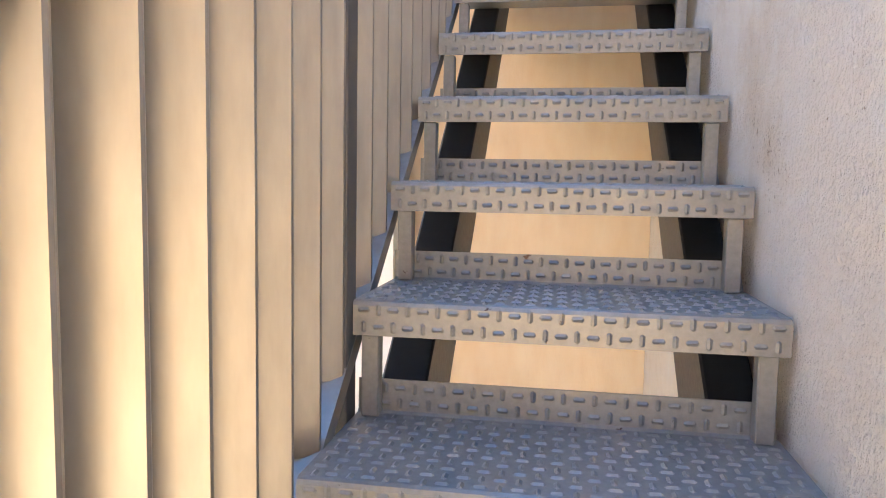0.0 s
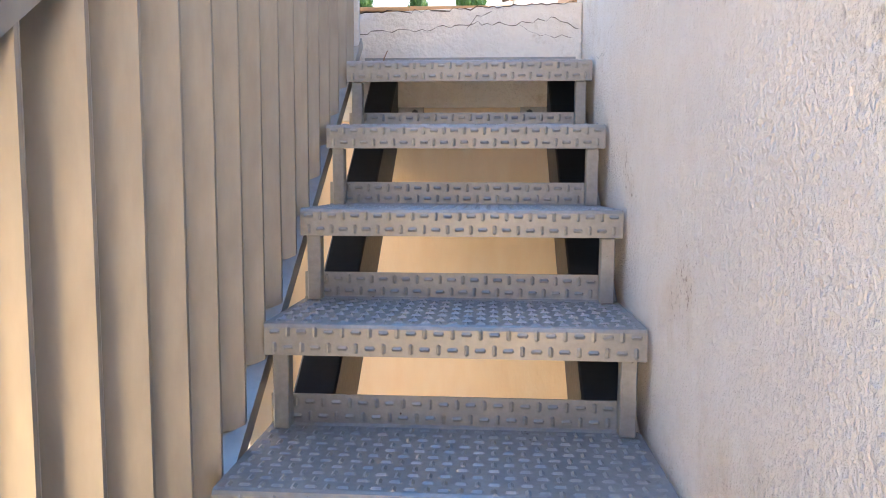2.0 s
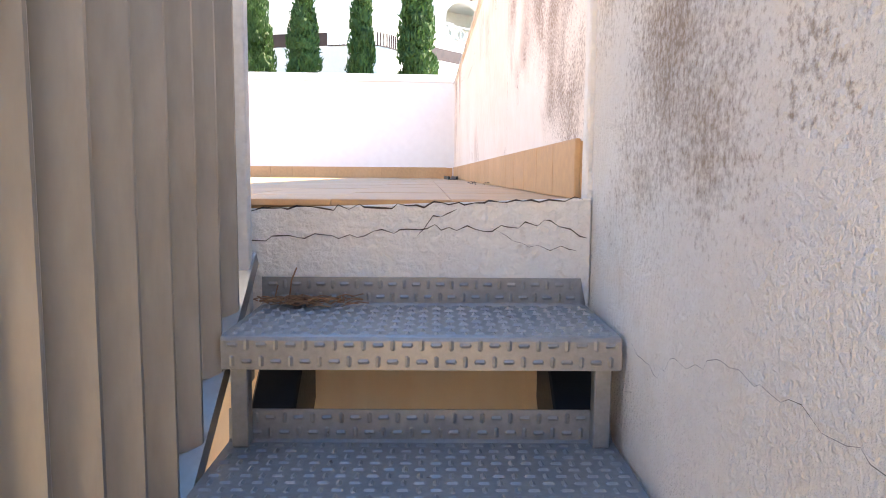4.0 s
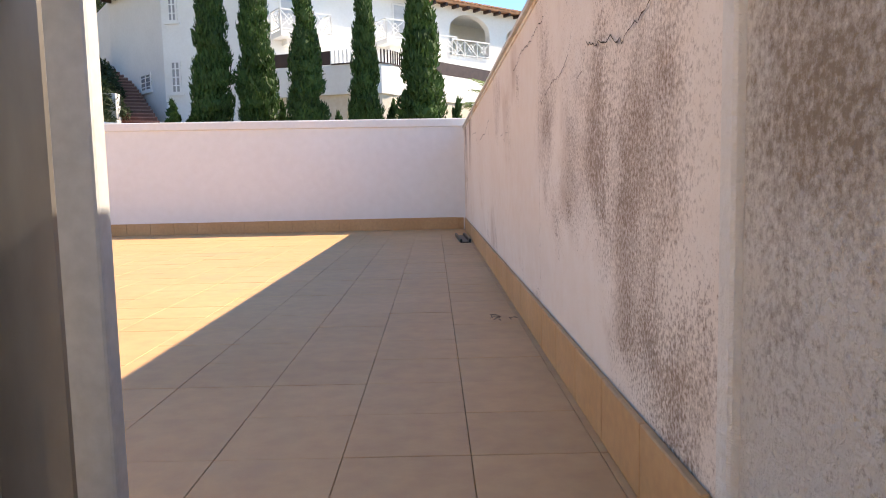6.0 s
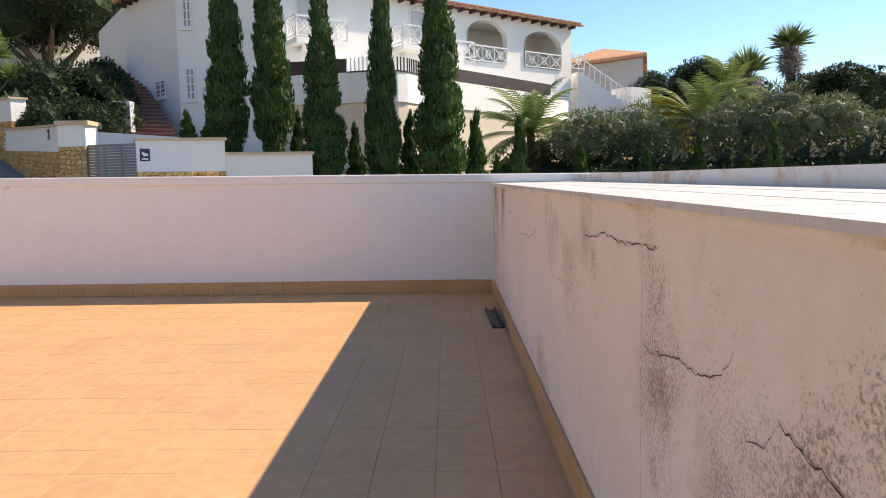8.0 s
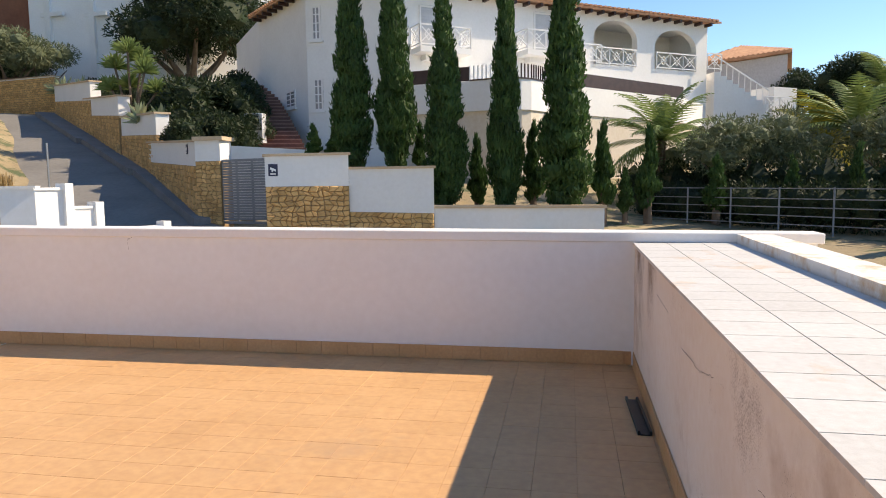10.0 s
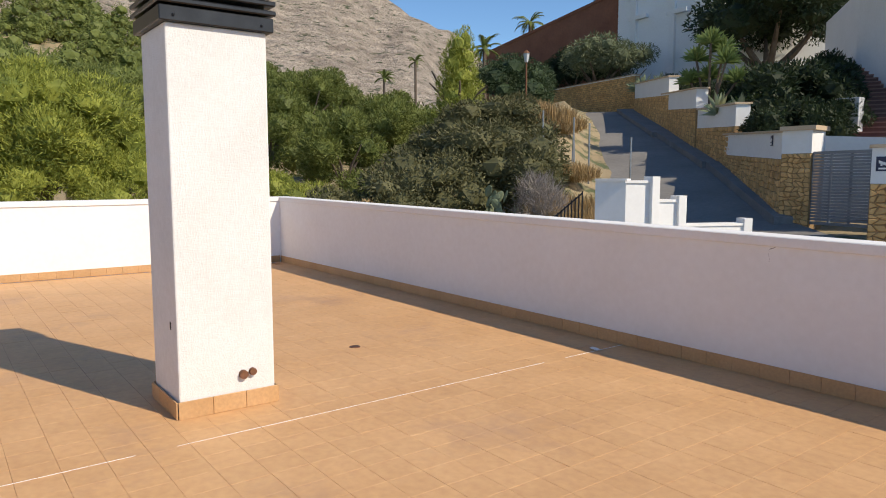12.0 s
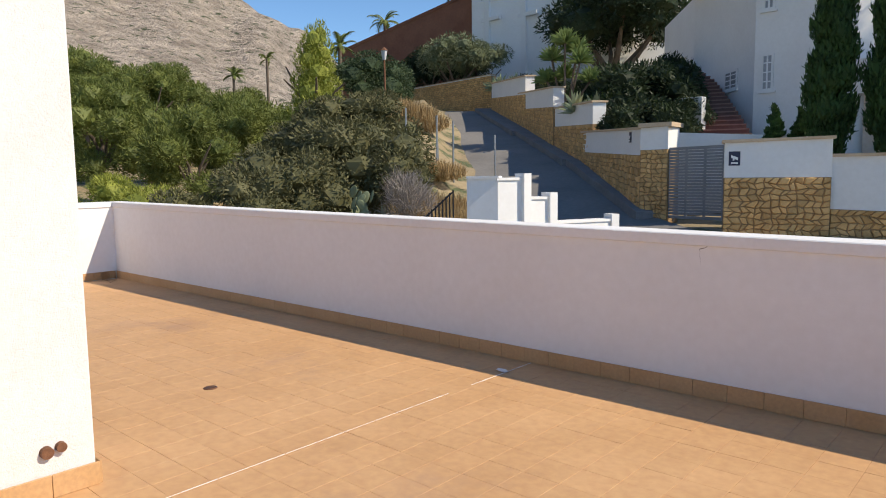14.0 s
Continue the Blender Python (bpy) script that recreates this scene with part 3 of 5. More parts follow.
def limbs(h, r, spread, n, seed, fork=0.45):
    g = random.Random(seed)
    bm = tube([(0, 0, -0.4), (g.uniform(-.05, .05) * h, g.uniform(-.05, .05) * h, h * fork), (0.02, 0, h * (fork + 0.15))], r, 8, None, r * 0.7)
    for i in range(n):
        a = 2 * math.pi * (i + g.random() * 0.6) / n
        e = (math.cos(a) * spread, math.sin(a) * spread, h * g.uniform(0.8, 1.0))
        mid = (e[0] * 0.45, e[1] * 0.45, h * (fork + 0.22))
        tube([(0, 0, h * fork * 0.85), mid, e], r * 0.55, 6, bm, r * 0.15)
    return tidy(bm, "trunk")


def cypress_mesh(h, r, seed, count):
    g = np.random.default_rng(seed)
    bl = []
    n = int(h * 7)
    for i in range(n):
        f = i / (n - 1)
        w = r * (min(1, 0.55 + f * 3.2) * (1 - max(0, f - 0.25) / 0.75 * 0.72))
        a = g.random() * 2 * math.pi
        o = w * 0.34
        bl.append((o * math.cos(a), o * math.sin(a), 0.35 + f * (h - 0.6), w * 0.72, w * 0.72, h * 0.055))
    return crown_mesh("crown", bl, count, 0.15, L_CYP, up=0.82, slim=0.40, core=0.90, seed=seed)


short = tidy(tube([(0, 0, -0.3), (0, 0, 0.8)], 0.13, 8, None, 0.10), "trunk")
big = [cypress_mesh(8.2, 0.70, s, 17000) for s in (3, 4)]
for i, (b, d, z, s) in enumerate(((18.4, 22.7, 2.0, 0.94), (14.9, 22.7, 2.0, 0.96), (10.7, 21.3, 0.7, 0.83), (5.7, 21.9, 0.6, 0.98), (0.8, 21.9, 0.5, 1.0))):
    o = tree("cypress", "tall narrow dark green cypress behind the white garden wall", "tree", Q(b, d, z), short, big[i % 2], "tall cypress row", 1.0, i * 1.3)
    w = (0.95, 0.95, 1.0, 0.80, 1.18)[i]
    o.scale = (w, w, s)
small = [cypress_mesh(2.6, 0.36, s, 2600) for s in (5, 6)]
for i, (b, d, z, s, w) in enumerate(((21.7, 23.7, 2.4, .50, .8), (20.1, 23.7, 2.4, .46, .8), (13.0, 24.8, 1.9, .75, .8), (8.2, 23.8, .6, 1.05, 1.0), (3.6, 23.9, .6, 1.2, 1.1),
                                     (-2.1, 23.0, .4, 1.25, 1.1), (-3.8, 23.5, .4, .65, .8), (-5.5, 24.1, .4, 1.2, 1.15), (-10.6, 24.1, .4, .8, 1.1), (-15.8, 24.3, .3, .8, .9),
                                     (-16.9, 25.3, .3, .6, .8), (-20.1, 23.3, .1, 1.0, .9), (-23.5, 22.4, 0, .72, .9), (-25.7, 20.5, -.1, 1.05, .9))):
    o = tree("young_cypress", "small young cypress in the garden hedge", "tree", Q(b, d, z), short, small[i % 2], "young cypress hedge", 1.0, i * 0.9)
    o.scale = (w, w, s)


def frond_palm(name, label, at, h, n, length, mat, seed, droop=0.6, fan=False):
    ob = thing(name, label, "palm", at)
    g = random.Random(seed)
    bm = tube([(0, 0, -0.5), (0.05, 0, h * 0.5), (0, 0, h)], 0.20, 8, None, 0.16)
    part("trunk", bm, M_BARK, ob)
    verts, faces = [], []
    for i in range(n):
        a = 2 * math.pi * i / n * 2.6 + g.random()
        el = radians(g.uniform(-15, 78))
        d = Vector((math.cos(a), math.sin(a), 0))
        p, L = Vector((0, 0, h)), length * g.uniform(0.75, 1.1)
        steps = 9
        prev = None
        for s in range(steps + 1):
            f = s / steps
            e = el - droop * 1.9 * f * f
            q = p + (d * math.cos(e) + Vector((0, 0, 1)) * math.sin(e)) * (L / steps)
            side = d.cross(Vector((0, 0, 1)))
            if fan and f < 0.5:
                p = q
                continue
            ll = L * (0.30 if not fan else 0.42) * math.sin(math.pi * min(0.97, 0.15 + 0.8 * f))
            for sg in (-1, 1):
                for kk in (0, 0.5):
                    o = len(verts)
                    bp = p.lerp(q, kk)
                    tip = bp + (side * sg * 0.75 + (q - p).normalized() * 0.7 + Vector((0, 0, -0.35))) * ll
                    wv = (q - p).normalized() * 0.06
                    verts += [bp - wv, bp + wv, tip]
                    faces.append((o, o + 1, o + 2))
            p = q
    m = bpy.data.meshes.new("crown")
    m.from_pydata(verts, [], faces)
    m.materials.append(mat)
    part("crown", m, None, ob)
    return ob


frond_palm("date_palm", "feathery green date palm in the garden", Q(-6.1, 29.1, 0.6), 2.6, 34, 2.6, L_PALM, 1)
frond_palm("date_palm", "yellowing feathery palm behind olive trees", Q(-17.3, 31.3, 0.8), 2.1, 24, 2.4, L_YELLOW, 2)
frond_palm("date_palm", "green feathery palm behind olive trees", Q(-19.4, 30.3, 0.8), 2.6, 26, 2.6, L_PALM, 3)
frond_palm("date_palm", "green feathery palm on the slope", Q(-20.8, 38, 2.0), 3.6, 30, 2.3, L_PALM, 4)
for b, d, zt, n, L in ((48.9, 75.6, 17.9, 16, 2.0), (52.5, 60.6, 12.6, 18, 1.7), (60.4, 90.7, 14.4, 16, 1.8), (57.9, 95.7, 17.3, 14, 1.6)):
    z0 = hill(b, d)
    frond_palm("palm", "distant palm on the skyline", Q(b, d, z0), zt - z0, n, L, L_PINE_SHADE, int(b), 0.8)

olive_tr = limbs(2.2, 0.16, 1.2, 5, 11, 0.35)
olive_cr = [crown_mesh("crown", lobes(16, 1.6, 0.75, 0.62, s, 2.4), 5200, 0.15, L_OLIVE, slim=0.3, core=0.6, seed=s) for s in (21, 22)]
for i, (b, d, s) in enumerate(((-11.4, 27.2, 1.0), (-14.6, 28.6, 1.0), (-22.1, 28.4, 1.05), (-25.6, 27.5, 1.1), (-28.8, 27.0, 1.0), (-8.6, 29.5, 0.8))):
    tree("olive_tree", "grey-green olive tree with a gnarled trunk", "tree", Q(b, d, hill(b, d)), olive_tr, olive_cr[i % 2], "garden olives", s, i * 2.1)

dark_cr = [crown_mesh("crown", lobes(18, 2.6, 1.7, 1.0, s, 3.2), 14000, 0.16, L_DARK, seed=s) for s in (31, 32)]
dark_tr = limbs(3.4, 0.25, 1.6, 5, 12, 0.4)
for i, (b, d, z, s) in enumerate(((-14.8, 53, 4.5, 0.80), (-18.0, 50, 3.6, 0.95), (-21.0, 48, 2.6, 0.9), (-26.0, 47, 2.2, 0.9), (-23.5, 44, 1.2, 0.85), (-29, 42, 1.2, 1.0), (-16.5, 45, 1.5, 0.7))):
    tree("evergreen_tree", "dark green evergreen tree behind the garden", "tree", Q(b, d, z), dark_tr, dark_cr[i % 2], "evergreens on the slope", s, i * 1.1)
oak_cr = crown_mesh("crown", lobes(26, 3.6, 1.7, 1.15, 41, 4.0), 22000, 0.15, L_DARK, slim=0.5, seed=41)
tree("holm_oak", "large dark holm oak above the garden stairs", "tree", Q(31.6, 53.0, 6.9), limbs(4.0, 0.38, 2.4, 6, 13, 0.3), oak_cr, "", 1.5)
pine_top = crown_mesh("crown", lobes(14, 2.2, 1.3, 0.9, 43, 3.2), 4000, 0.26, L_PINE_SHADE, seed=43)
tree("pine_tree", "pine crown rising behind the villa roof", "tree", Q(-3.0, 62, 10.5), dark_tr, pine_top)

pine_cr = [crown_mesh("crown", lobes(34, 2.9, 2.4, 0.95, s, 3.4), 38000, 0.16, L_PINE, up=0.35, slim=0.22, core=0.7, seed=s) for s in (51, 52)]
# valley crowns, in needles coloured as if in shade
pine_cd = [crown_mesh("crown", lobes(22, 2.4, 2.5, 0.9, s, 3.4), 20000, 0.19, L_PINE_SHADE, up=0.3, slim=0.26, core=0.72, seed=s) for s in (53, 54)]
pine_tr = limbs(5.0, 0.22, 1.4, 6, 15, 0.5)
PINES = ((84.6, 30.0, -1.2, 1.12, 0, 0), (91.5, 28.0, -1.8, 0.95, 0, 1), (79.5, 29.0, -2.4, 0.8, 0, 1), (98, 27, -1.8, 1.0, 0, 0), (68.5, 25.5, -2.6, 0.70, 0, 0), (75, 27.0, -2.8, 0.75, 0, 1),
         (63.8, 36.7, -0.9, 0.92, 1, 0), (69.5, 42.0, 0.2, 1.05, 1, 1), (61.0, 44.0, 0.5, 0.95, 1, 0), (66.5, 52.0, 2.0, 1.15, 1, 1), (73.5, 50.0, 1.2, 1.1, 1, 0), (78.5, 46.0, 0.5, 1.1, 1, 1),
         (60.0, 56, 2.0, 1.0, 1, 1), (64.5, 66, 4.0, 1.15, 1, 0), (70.5, 64, 4.2, 1.2, 1, 1), (57.0, 48.0, 1.0, 0.8, 1, 0), (87, 50, 1, 1.2, 1, 0), (94, 52, 1, 1.2, 1, 1), (82, 60, 3, 1.1, 1, 0))
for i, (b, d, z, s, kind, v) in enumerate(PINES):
    tree("pine_tree", "bushy sunlit green pine below the terrace" if kind == 0 else "green pine on the valley slope, shade put into its colour", "tree", Q(b, d, z), pine_tr, (pine_cd if kind else pine_cr)[v],
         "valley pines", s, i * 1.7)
narrow = crown_mesh("crown", [(0.35 * math.cos(i * 2.4), 0.35 * math.sin(i * 2.4), 1.0 + i * 0.28, 1.35 - i * 0.05, 1.35 - i * 0.05, 0.6) for i in range(20)], 22000, 0.15, L_PINE, up=0.45, slim=0.24, seed=55)
tree("pine_tree", "upright yellow-green pine behind the scrub", "tree", Q(54.6, 38.5, 1.7), pine_tr, narrow, "", 1.16)
tree("carob_tree", "round dark carob tree by the bend of the road", "tree", Q(50.5, 46.1, 4.6), dark_tr, crown_mesh("crown", lobes(22, 2.6, 1.5, 1.0, 61, 2.8), 16000, 0.15, leafy("carob_leaves", (0.03, 0.05, 0.022), (0.09, 0.13, 0.06)), seed=61), "", 0.95)
tree("olive_tree", "silvery shrub tree in front of the red wall", "tree", Q(43.6, 54.0, 7.2), olive_tr, olive_cr[0], "", 1.45)
tree("olive_tree", "blue-grey shrub against the upper house", "tree", Q(41.6, 55.5, 7.4), olive_tr, olive_cr[1], "", 1.25)

# scrub on the bank beside the road
scrub = [crown_mesh("crown", lobes(20, 1.7, 1.1, 0.62, s, 1.0), 8000, 0.12, L_BUSH, slim=0.45, core=0.78, seed=s) for s in (71, 72)]
for i, (b, d, z, s) in enumerate(((50.3, 24.4, 0.5, 1.12), (53.6, 24.8, 0.6, 1.15), (57.0, 23.7, 0.1, 1.05), (60.6, 22.4, -0.4, 0.95), (53.2, 27.2, 1.9, 1.1), (50.6, 27.8, 2.3, 1.0), (56.5, 28, 1.2, 1.0), (64.5, 22, -1.2, 1.0))):
    tree("scrub_bush", "dense olive-brown scrub bush on the bank", "bush", Q(b, d, z), None, scrub[i % 2], "bank scrub", s, i * 1.9)
tree("dry_bush", "rust-brown dry bush on the bank", "bush", Q(61.6, 21.3, -0.2), None, crown_mesh("crown", lobes(8, 0.7, 0.5, 0.4, 73, 0.5), 2200, 0.10, L_DRY, seed=73))
grass = crown_mesh("blades", [(0, 0, 0.1, 1.5, 1.5, 0.4), (1.0, 0.6, 0.0, 1.2, 1.2, 0.35)], 3500, 0.5, L_DRY, up=0.85, slim=0.07, core=0.0, seed=74)
for i, (b, d, z, s) in enumerate(((49.6, 33.5, 4.4, 1.0), (48.0, 33.0, 4.0, 0.8), (46.6, 22.0, 0.6, 0.7), (46.8, 26.5, 1.8, 0.6), (45.6, 20.5, 0.4, 0.55))):
    tagged(part("dry_grass", grass, None), "pale dry grass tussocks on the bank", "grass", kind="stuff").matrix_world = Matrix.Translation(Q(b, d, z)) @ Matrix.Scale(s, 4)
tree("bare_shrub", "leafless grey twiggy shrub", "bush", Q(48.8, 20.4, 0.5), None, crown_mesh("crown", lobes(6, 0.5, 0.4, 0.4, 75, 0.5), 1500, 0.35, L_GREY, up=0.5, slim=0.05, core=0.0, seed=75))

cactus = thing("prickly_pear", "grey-green prickly pear cactus", "cactus", Q(51.6, 20.8, 0.2))
g = random.Random(5)
for i in range(16):
    bm = bmesh.new()
    bmesh.ops.create_uvsphere(bm, u_segments=8, v_segments=6, radius=0.17)
    for v in bm.verts:
        v.co = Vector((v.co.x * 0.75, v.co.y * 0.18, v.co.z * 1.15))
    o = part("pad", bm, L_AGAVE, cactus)
    o.location = (g.uniform(-0.55, 0.55), g.uniform(-0.2, 0.2), 0.2 + g.random() * 0.95)
    o.rotation_euler = (g.uniform(-0.4, 0.4), g.uniform(-0.7, 0.7), g.uniform(0, 3))

hv, hf = [], []
# the far woods take the shade-coloured needles too
far_pine = crown_mesh("tmp", lobes(7, 1.7, 1.6, 1.2, 81, 2.0), 760, 0.34, L_PINE_SHADE, slim=0.45, core=0.78, seed=81)
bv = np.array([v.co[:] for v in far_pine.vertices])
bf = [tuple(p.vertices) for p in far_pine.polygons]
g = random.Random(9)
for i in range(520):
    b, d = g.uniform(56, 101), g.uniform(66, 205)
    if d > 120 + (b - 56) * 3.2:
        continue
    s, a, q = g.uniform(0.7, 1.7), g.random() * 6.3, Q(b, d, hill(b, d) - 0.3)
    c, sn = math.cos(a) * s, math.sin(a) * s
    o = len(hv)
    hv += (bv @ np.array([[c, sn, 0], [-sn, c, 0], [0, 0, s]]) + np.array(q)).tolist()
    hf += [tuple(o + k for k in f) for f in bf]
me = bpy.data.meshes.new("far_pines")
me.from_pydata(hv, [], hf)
me.materials.append(L_PINE_SHADE)
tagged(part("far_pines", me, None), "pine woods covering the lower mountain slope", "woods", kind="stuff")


# ---- street walls, gate and road ----
def inset(p, q, off):
    d = (q - p)
    d.z = 0
    d.normalize()
    return Vector((d.y, -d.x, 0)) * off


def wall_between(p, q, z0a, z0b, z1a, z1b, thick, bm=None):
    """An upright wall from p to q whose foot and top may slope; it thickens away from the viewer."""
    bm = bm or bmesh.new()
    n = inset(p, q, thick)
    if n.dot(p - Q(0, 0)) < 0:
        n = -n
    c = []
    for e, a, b in ((p, z0a, z1a), (q, z0b, z1b)):
        for o in (Vector(), n):
            c.append((bm.verts.new((e.x + o.x, e.y + o.y, a)), bm.verts.new((e.x + o.x, e.y + o.y, b))))
    A, B, C, D = c[0], c[1], c[3], c[2]
    for u, v in ((A, D), (D, C), (C, B), (B, A)):
        bm.faces.new((u[0], v[0], v[1], u[1]))
    bm.faces.new((A[0], B[0], C[0], D[0]))
    bm.faces.new((A[1], D[1], C[1], B[1]))
    bmesh.ops.recalc_face_normals(bm, faces=bm.faces[:])
    return bm


def stones(p, q, z0a, z0b, z1a, z1b, size, seed):
    """Fitted rubble proud of its mortar, joined, as it is too small to pick apart from afar."""
    g = random.Random(seed)
    L = (q - p).length
    nu, nv = max(2, int(L / size)), max(2, int((z1a - z0a + z1b - z0b) / 2 / (size * 0.8)))
    n = inset(p, q, 1.0)
    if n.dot(p - Q(0, 0)) > 0:
        n = -n
    pt = {}
    for j in range(nv + 1):
        for i in range(nu + 1):
            u = (i + (0 if i in (0, nu) else g.uniform(-0.34, 0.34) + (0.25 if j % 2 else -0.25))) / nu
            v = (j + (0 if j in (0, nv) else g.uniform(-0.3, 0.3))) / nv
            u = min(1, max(0, u))
            zz = (z0a + (z0b - z0a) * u) * (1 - v) + (z1a + (z1b - z1a) * u) * v
            e = p.lerp(q, u)
            pt[i, j] = Vector((e.x, e.y, zz))
    verts, faces = [], []
    for j in range(nv):
        for i in range(nu):
            c = [pt[i, j], pt[i + 1, j], pt[i + 1, j + 1], pt[i, j + 1]]
            m = sum(c, Vector()) / 4
            h = g.uniform(0.02, 0.05)
            o = len(verts)
            for a, b in zip(c, c[1:] + c[:1]):
                verts += [m + (a - m) * 0.84 , m + ((a + b) / 2 - m) * 0.92]
            verts += [m + (v - m) * 0.8 + n * h for v in verts[o:o + 8]]
            faces.append(tuple(o + 8 + k for k in range(8)))
            faces += [(o + k, o + (k + 1) % 8, o + 8 + (k + 1) % 8, o + 8 + k) for k in range(8)]
    me = bpy.data.meshes.new("stone_facing")
    me.from_pydata(verts, [], faces)
    bm = bmesh.new()
    bm.from_mesh(me)
    bmesh.ops.recalc_face_normals(bm, faces=bm.faces[:])
    bm.to_mesh(me)
    bm.free()
    return me


def garden_wall(label, p, q, foot, stone, topz, seed, thick=0.4, cap=0.07, stones_on=True):
    """foot, stone and topz are pairs: heights at p and at q."""
    ob = thing("garden_wall", label, "wall", (p.x, p.y, min(foot)), "street walls")
    ob.location = (0, 0, 0)
    if stone[0] > foot[0]:
        part("stone_base", wall_between(p, q, *foot, *stone, thick), M_MORTAR, ob, "honey-coloured rubble stone base")
        if stones_on:
            tagged(part("stone_facing", stones(p, q, *foot, *stone, 0.17, seed), M_STONE, ob, "fitted honey-coloured rubble stones"), kind="stuff")
    f = Vector(inset(p, q, 0.03))
    if f.dot(p - Q(0, 0)) > 0:
        f = -f
    part("white_panel", wall_between(p + f * 0, q + f * 0, *stone, *topz, thick), M_VILLA, ob)
    d = (q - p).normalized() * 0.06
    part("cap", wall_between(p - d + f * 2, q + d + f * 2, *topz, topz[0] + cap, topz[1] + cap, thick + 0.12), M_CAP, ob, "sandstone coping")
    return ob


garden_wall("white wall with a stone base and a camera warning sign", Q(25.4, 19.6), Q(18.6, 19.7), (0.0, 0.0), (1.56, 1.55), (2.40, 2.44), 1)
garden_wall("white rendered wall with a low stone plinth", Q(18.6, 19.8), Q(11.5, 19.8), (0.0, 0.0), (0.80, 0.72), (2.02, 2.03), 2)
garden_wall("low white garden wall with sandstone coping", Q(11.5, 19.9), Q(-2.4, 21.4), (-0.6, -0.6), (-0.6, -0.6), (0.86, 0.78), 3, cap=0.09)
pier = thing("gate_pier", "stone and white gate pier with a house number plate", "pier", (0, 0, 0))
p0, p1 = Q(30.9, 22.0), Q(29.0, 21.6)
part("stone_base", wall_between(p0, p1, 0.3, 0.3, 2.36, 2.36, 0.7), M_MORTAR, pier)
tagged(part("stone_facing", stones(p0, p1, 0.3, 0.3, 2.36, 2.36, 0.16, 5), M_STONE, pier, "fitted honey-coloured rubble stones"), kind="stuff")
part("white_panel", wall_between(p0, p1, 2.36, 2.36, 2.98, 2.98, 0.7), M_VILLA, pier)
part("cap", wall_between(Q(31.1, 21.9), Q(28.8, 21.5), 2.98, 2.98, 3.10, 3.10, 0.9), M_CAP, pier, "stepped sandstone cap")
EDGE = ((30.9, 22.1, 0.45), (34.6, 29.4, 2.0), (37.2, 35.0, 3.2), (39.2, 42.0, 4.6), (40.9, 49.0, 6.0))
UP = ((30.9, 22.1, 34.6, 29.2, 3.02, 3.40, 0.80), (33.9, 27.9, 37.2, 35.2, 4.42, 4.85, 0.85), (36.6, 33.2, 39.2, 42.2, 5.65, 6.45, 0.9), (38.5, 39.3, 40.9, 49.2, 7.05, 8.0, 1.0))
for i, (b0, d0, b1, d1, za, zb, wh) in enumerate(UP):
    rz = lambda d: float(np.interp(d, [22, 30, 50], [0.4, 2.1, 6.1]))
    garden_wall("stepped white and stone retaining wall climbing beside the road", Q(b0, d0), Q(b1, d1), (rz(d0) - 0.2, rz(d1) - 0.2), (za - wh, zb - wh), (za - 0.07, zb - 0.07), 10 + i, 0.5)
garden_wall("ochre stone wall across the bend of the road", Q(47.5, 57.0), Q(40.9, 51.0), (6.0, 6.0), (8.55, 8.75), (8.60, 8.80), 20, 0.5, 0.05)
setting("wall_garden", wall_between(Q(28.8, 23.8), Q(20.5, 23.8), 0.5, 0.5, 2.95, 2.75, 0.3), M_VILLA, "white garden wall behind the gate", "wall")
setting("garden_bed", wall_between(Q(31.5, 24.6), Q(11, 24.0), 0.3, 0.3, 2.55, 2.0, 7.0), M_EARTH, "raised garden bed behind the street wall", "bed")

gate = thing("gate", "blue-grey slatted metal driveway gate, closed", "gate", (0, 0, 0))
g0, g1 = Q(29.0, 21.7), Q(25.3, 20.6)
for nm, za, zb in (("gate_frame", 2.32, 2.40), ("gate_frame", 0.45, 0.53)):
    part(nm, wall_between(g0, g1, za, za, zb, zb, 0.06), M_GATE, gate)
for f in (0.0, 0.33, 0.66, 0.975):
    part("gate_frame", wall_between(g0.lerp(g1, f), g0.lerp(g1, f + 0.025), 0.53, 0.53, 2.32, 2.32, 0.06), M_GATE, gate)
for i in range(22):
    z = 0.56 + i * 0.08
    part("slat", wall_between(g0.lerp(g1, 0.026), g0.lerp(g1, 0.974), z, z, z + 0.066, z + 0.066, 0.03), M_GATE, gate)


def sign(label, b, d, z, w, h, wall_a, wall_b):
    """An enamel plate on a wall with a pale pictogram."""
    dirn = (wall_b - wall_a).normalized()
    c = Q(b, d, z)
    n = inset(wall_a, wall_b, 1.0)
    if n.dot(c - Q(0, 0)) > 0:
        n = -n
    ob = thing("wall_sign", label, "sign", (0, 0, 0))
    c = c + n * 0.03
    part("plate", wall_between(c - dirn * w / 2, c + dirn * w / 2, z - h / 2, z - h / 2, z + h / 2, z + h / 2, 0.02), M_SIGN, ob)
    c2 = c + n * 0.012
    for u0, u1, v0, v1, sl in ((-0.3, 0.3, 0.05, 0.25, 0.18), (-0.15, 0.0, -0.15, 0.05, 0.0), (-0.3, 0.3, -0.38, -0.26, 0.0)):
        part("mark", wall_between(c2 + dirn * w * u0, c2 + dirn * w * u1, z + v0 * h, z + (v0 - sl) * h, z + v1 * h, z + (v1 - sl) * h, 0.01), M_PAINT, ob, "pale pictogram bar")


sign("dark blue camera warning sign on the white wall", 24.75, 19.62, 2.02, 0.26, 0.34, Q(25.4, 19.6), Q(18.6, 19.7))
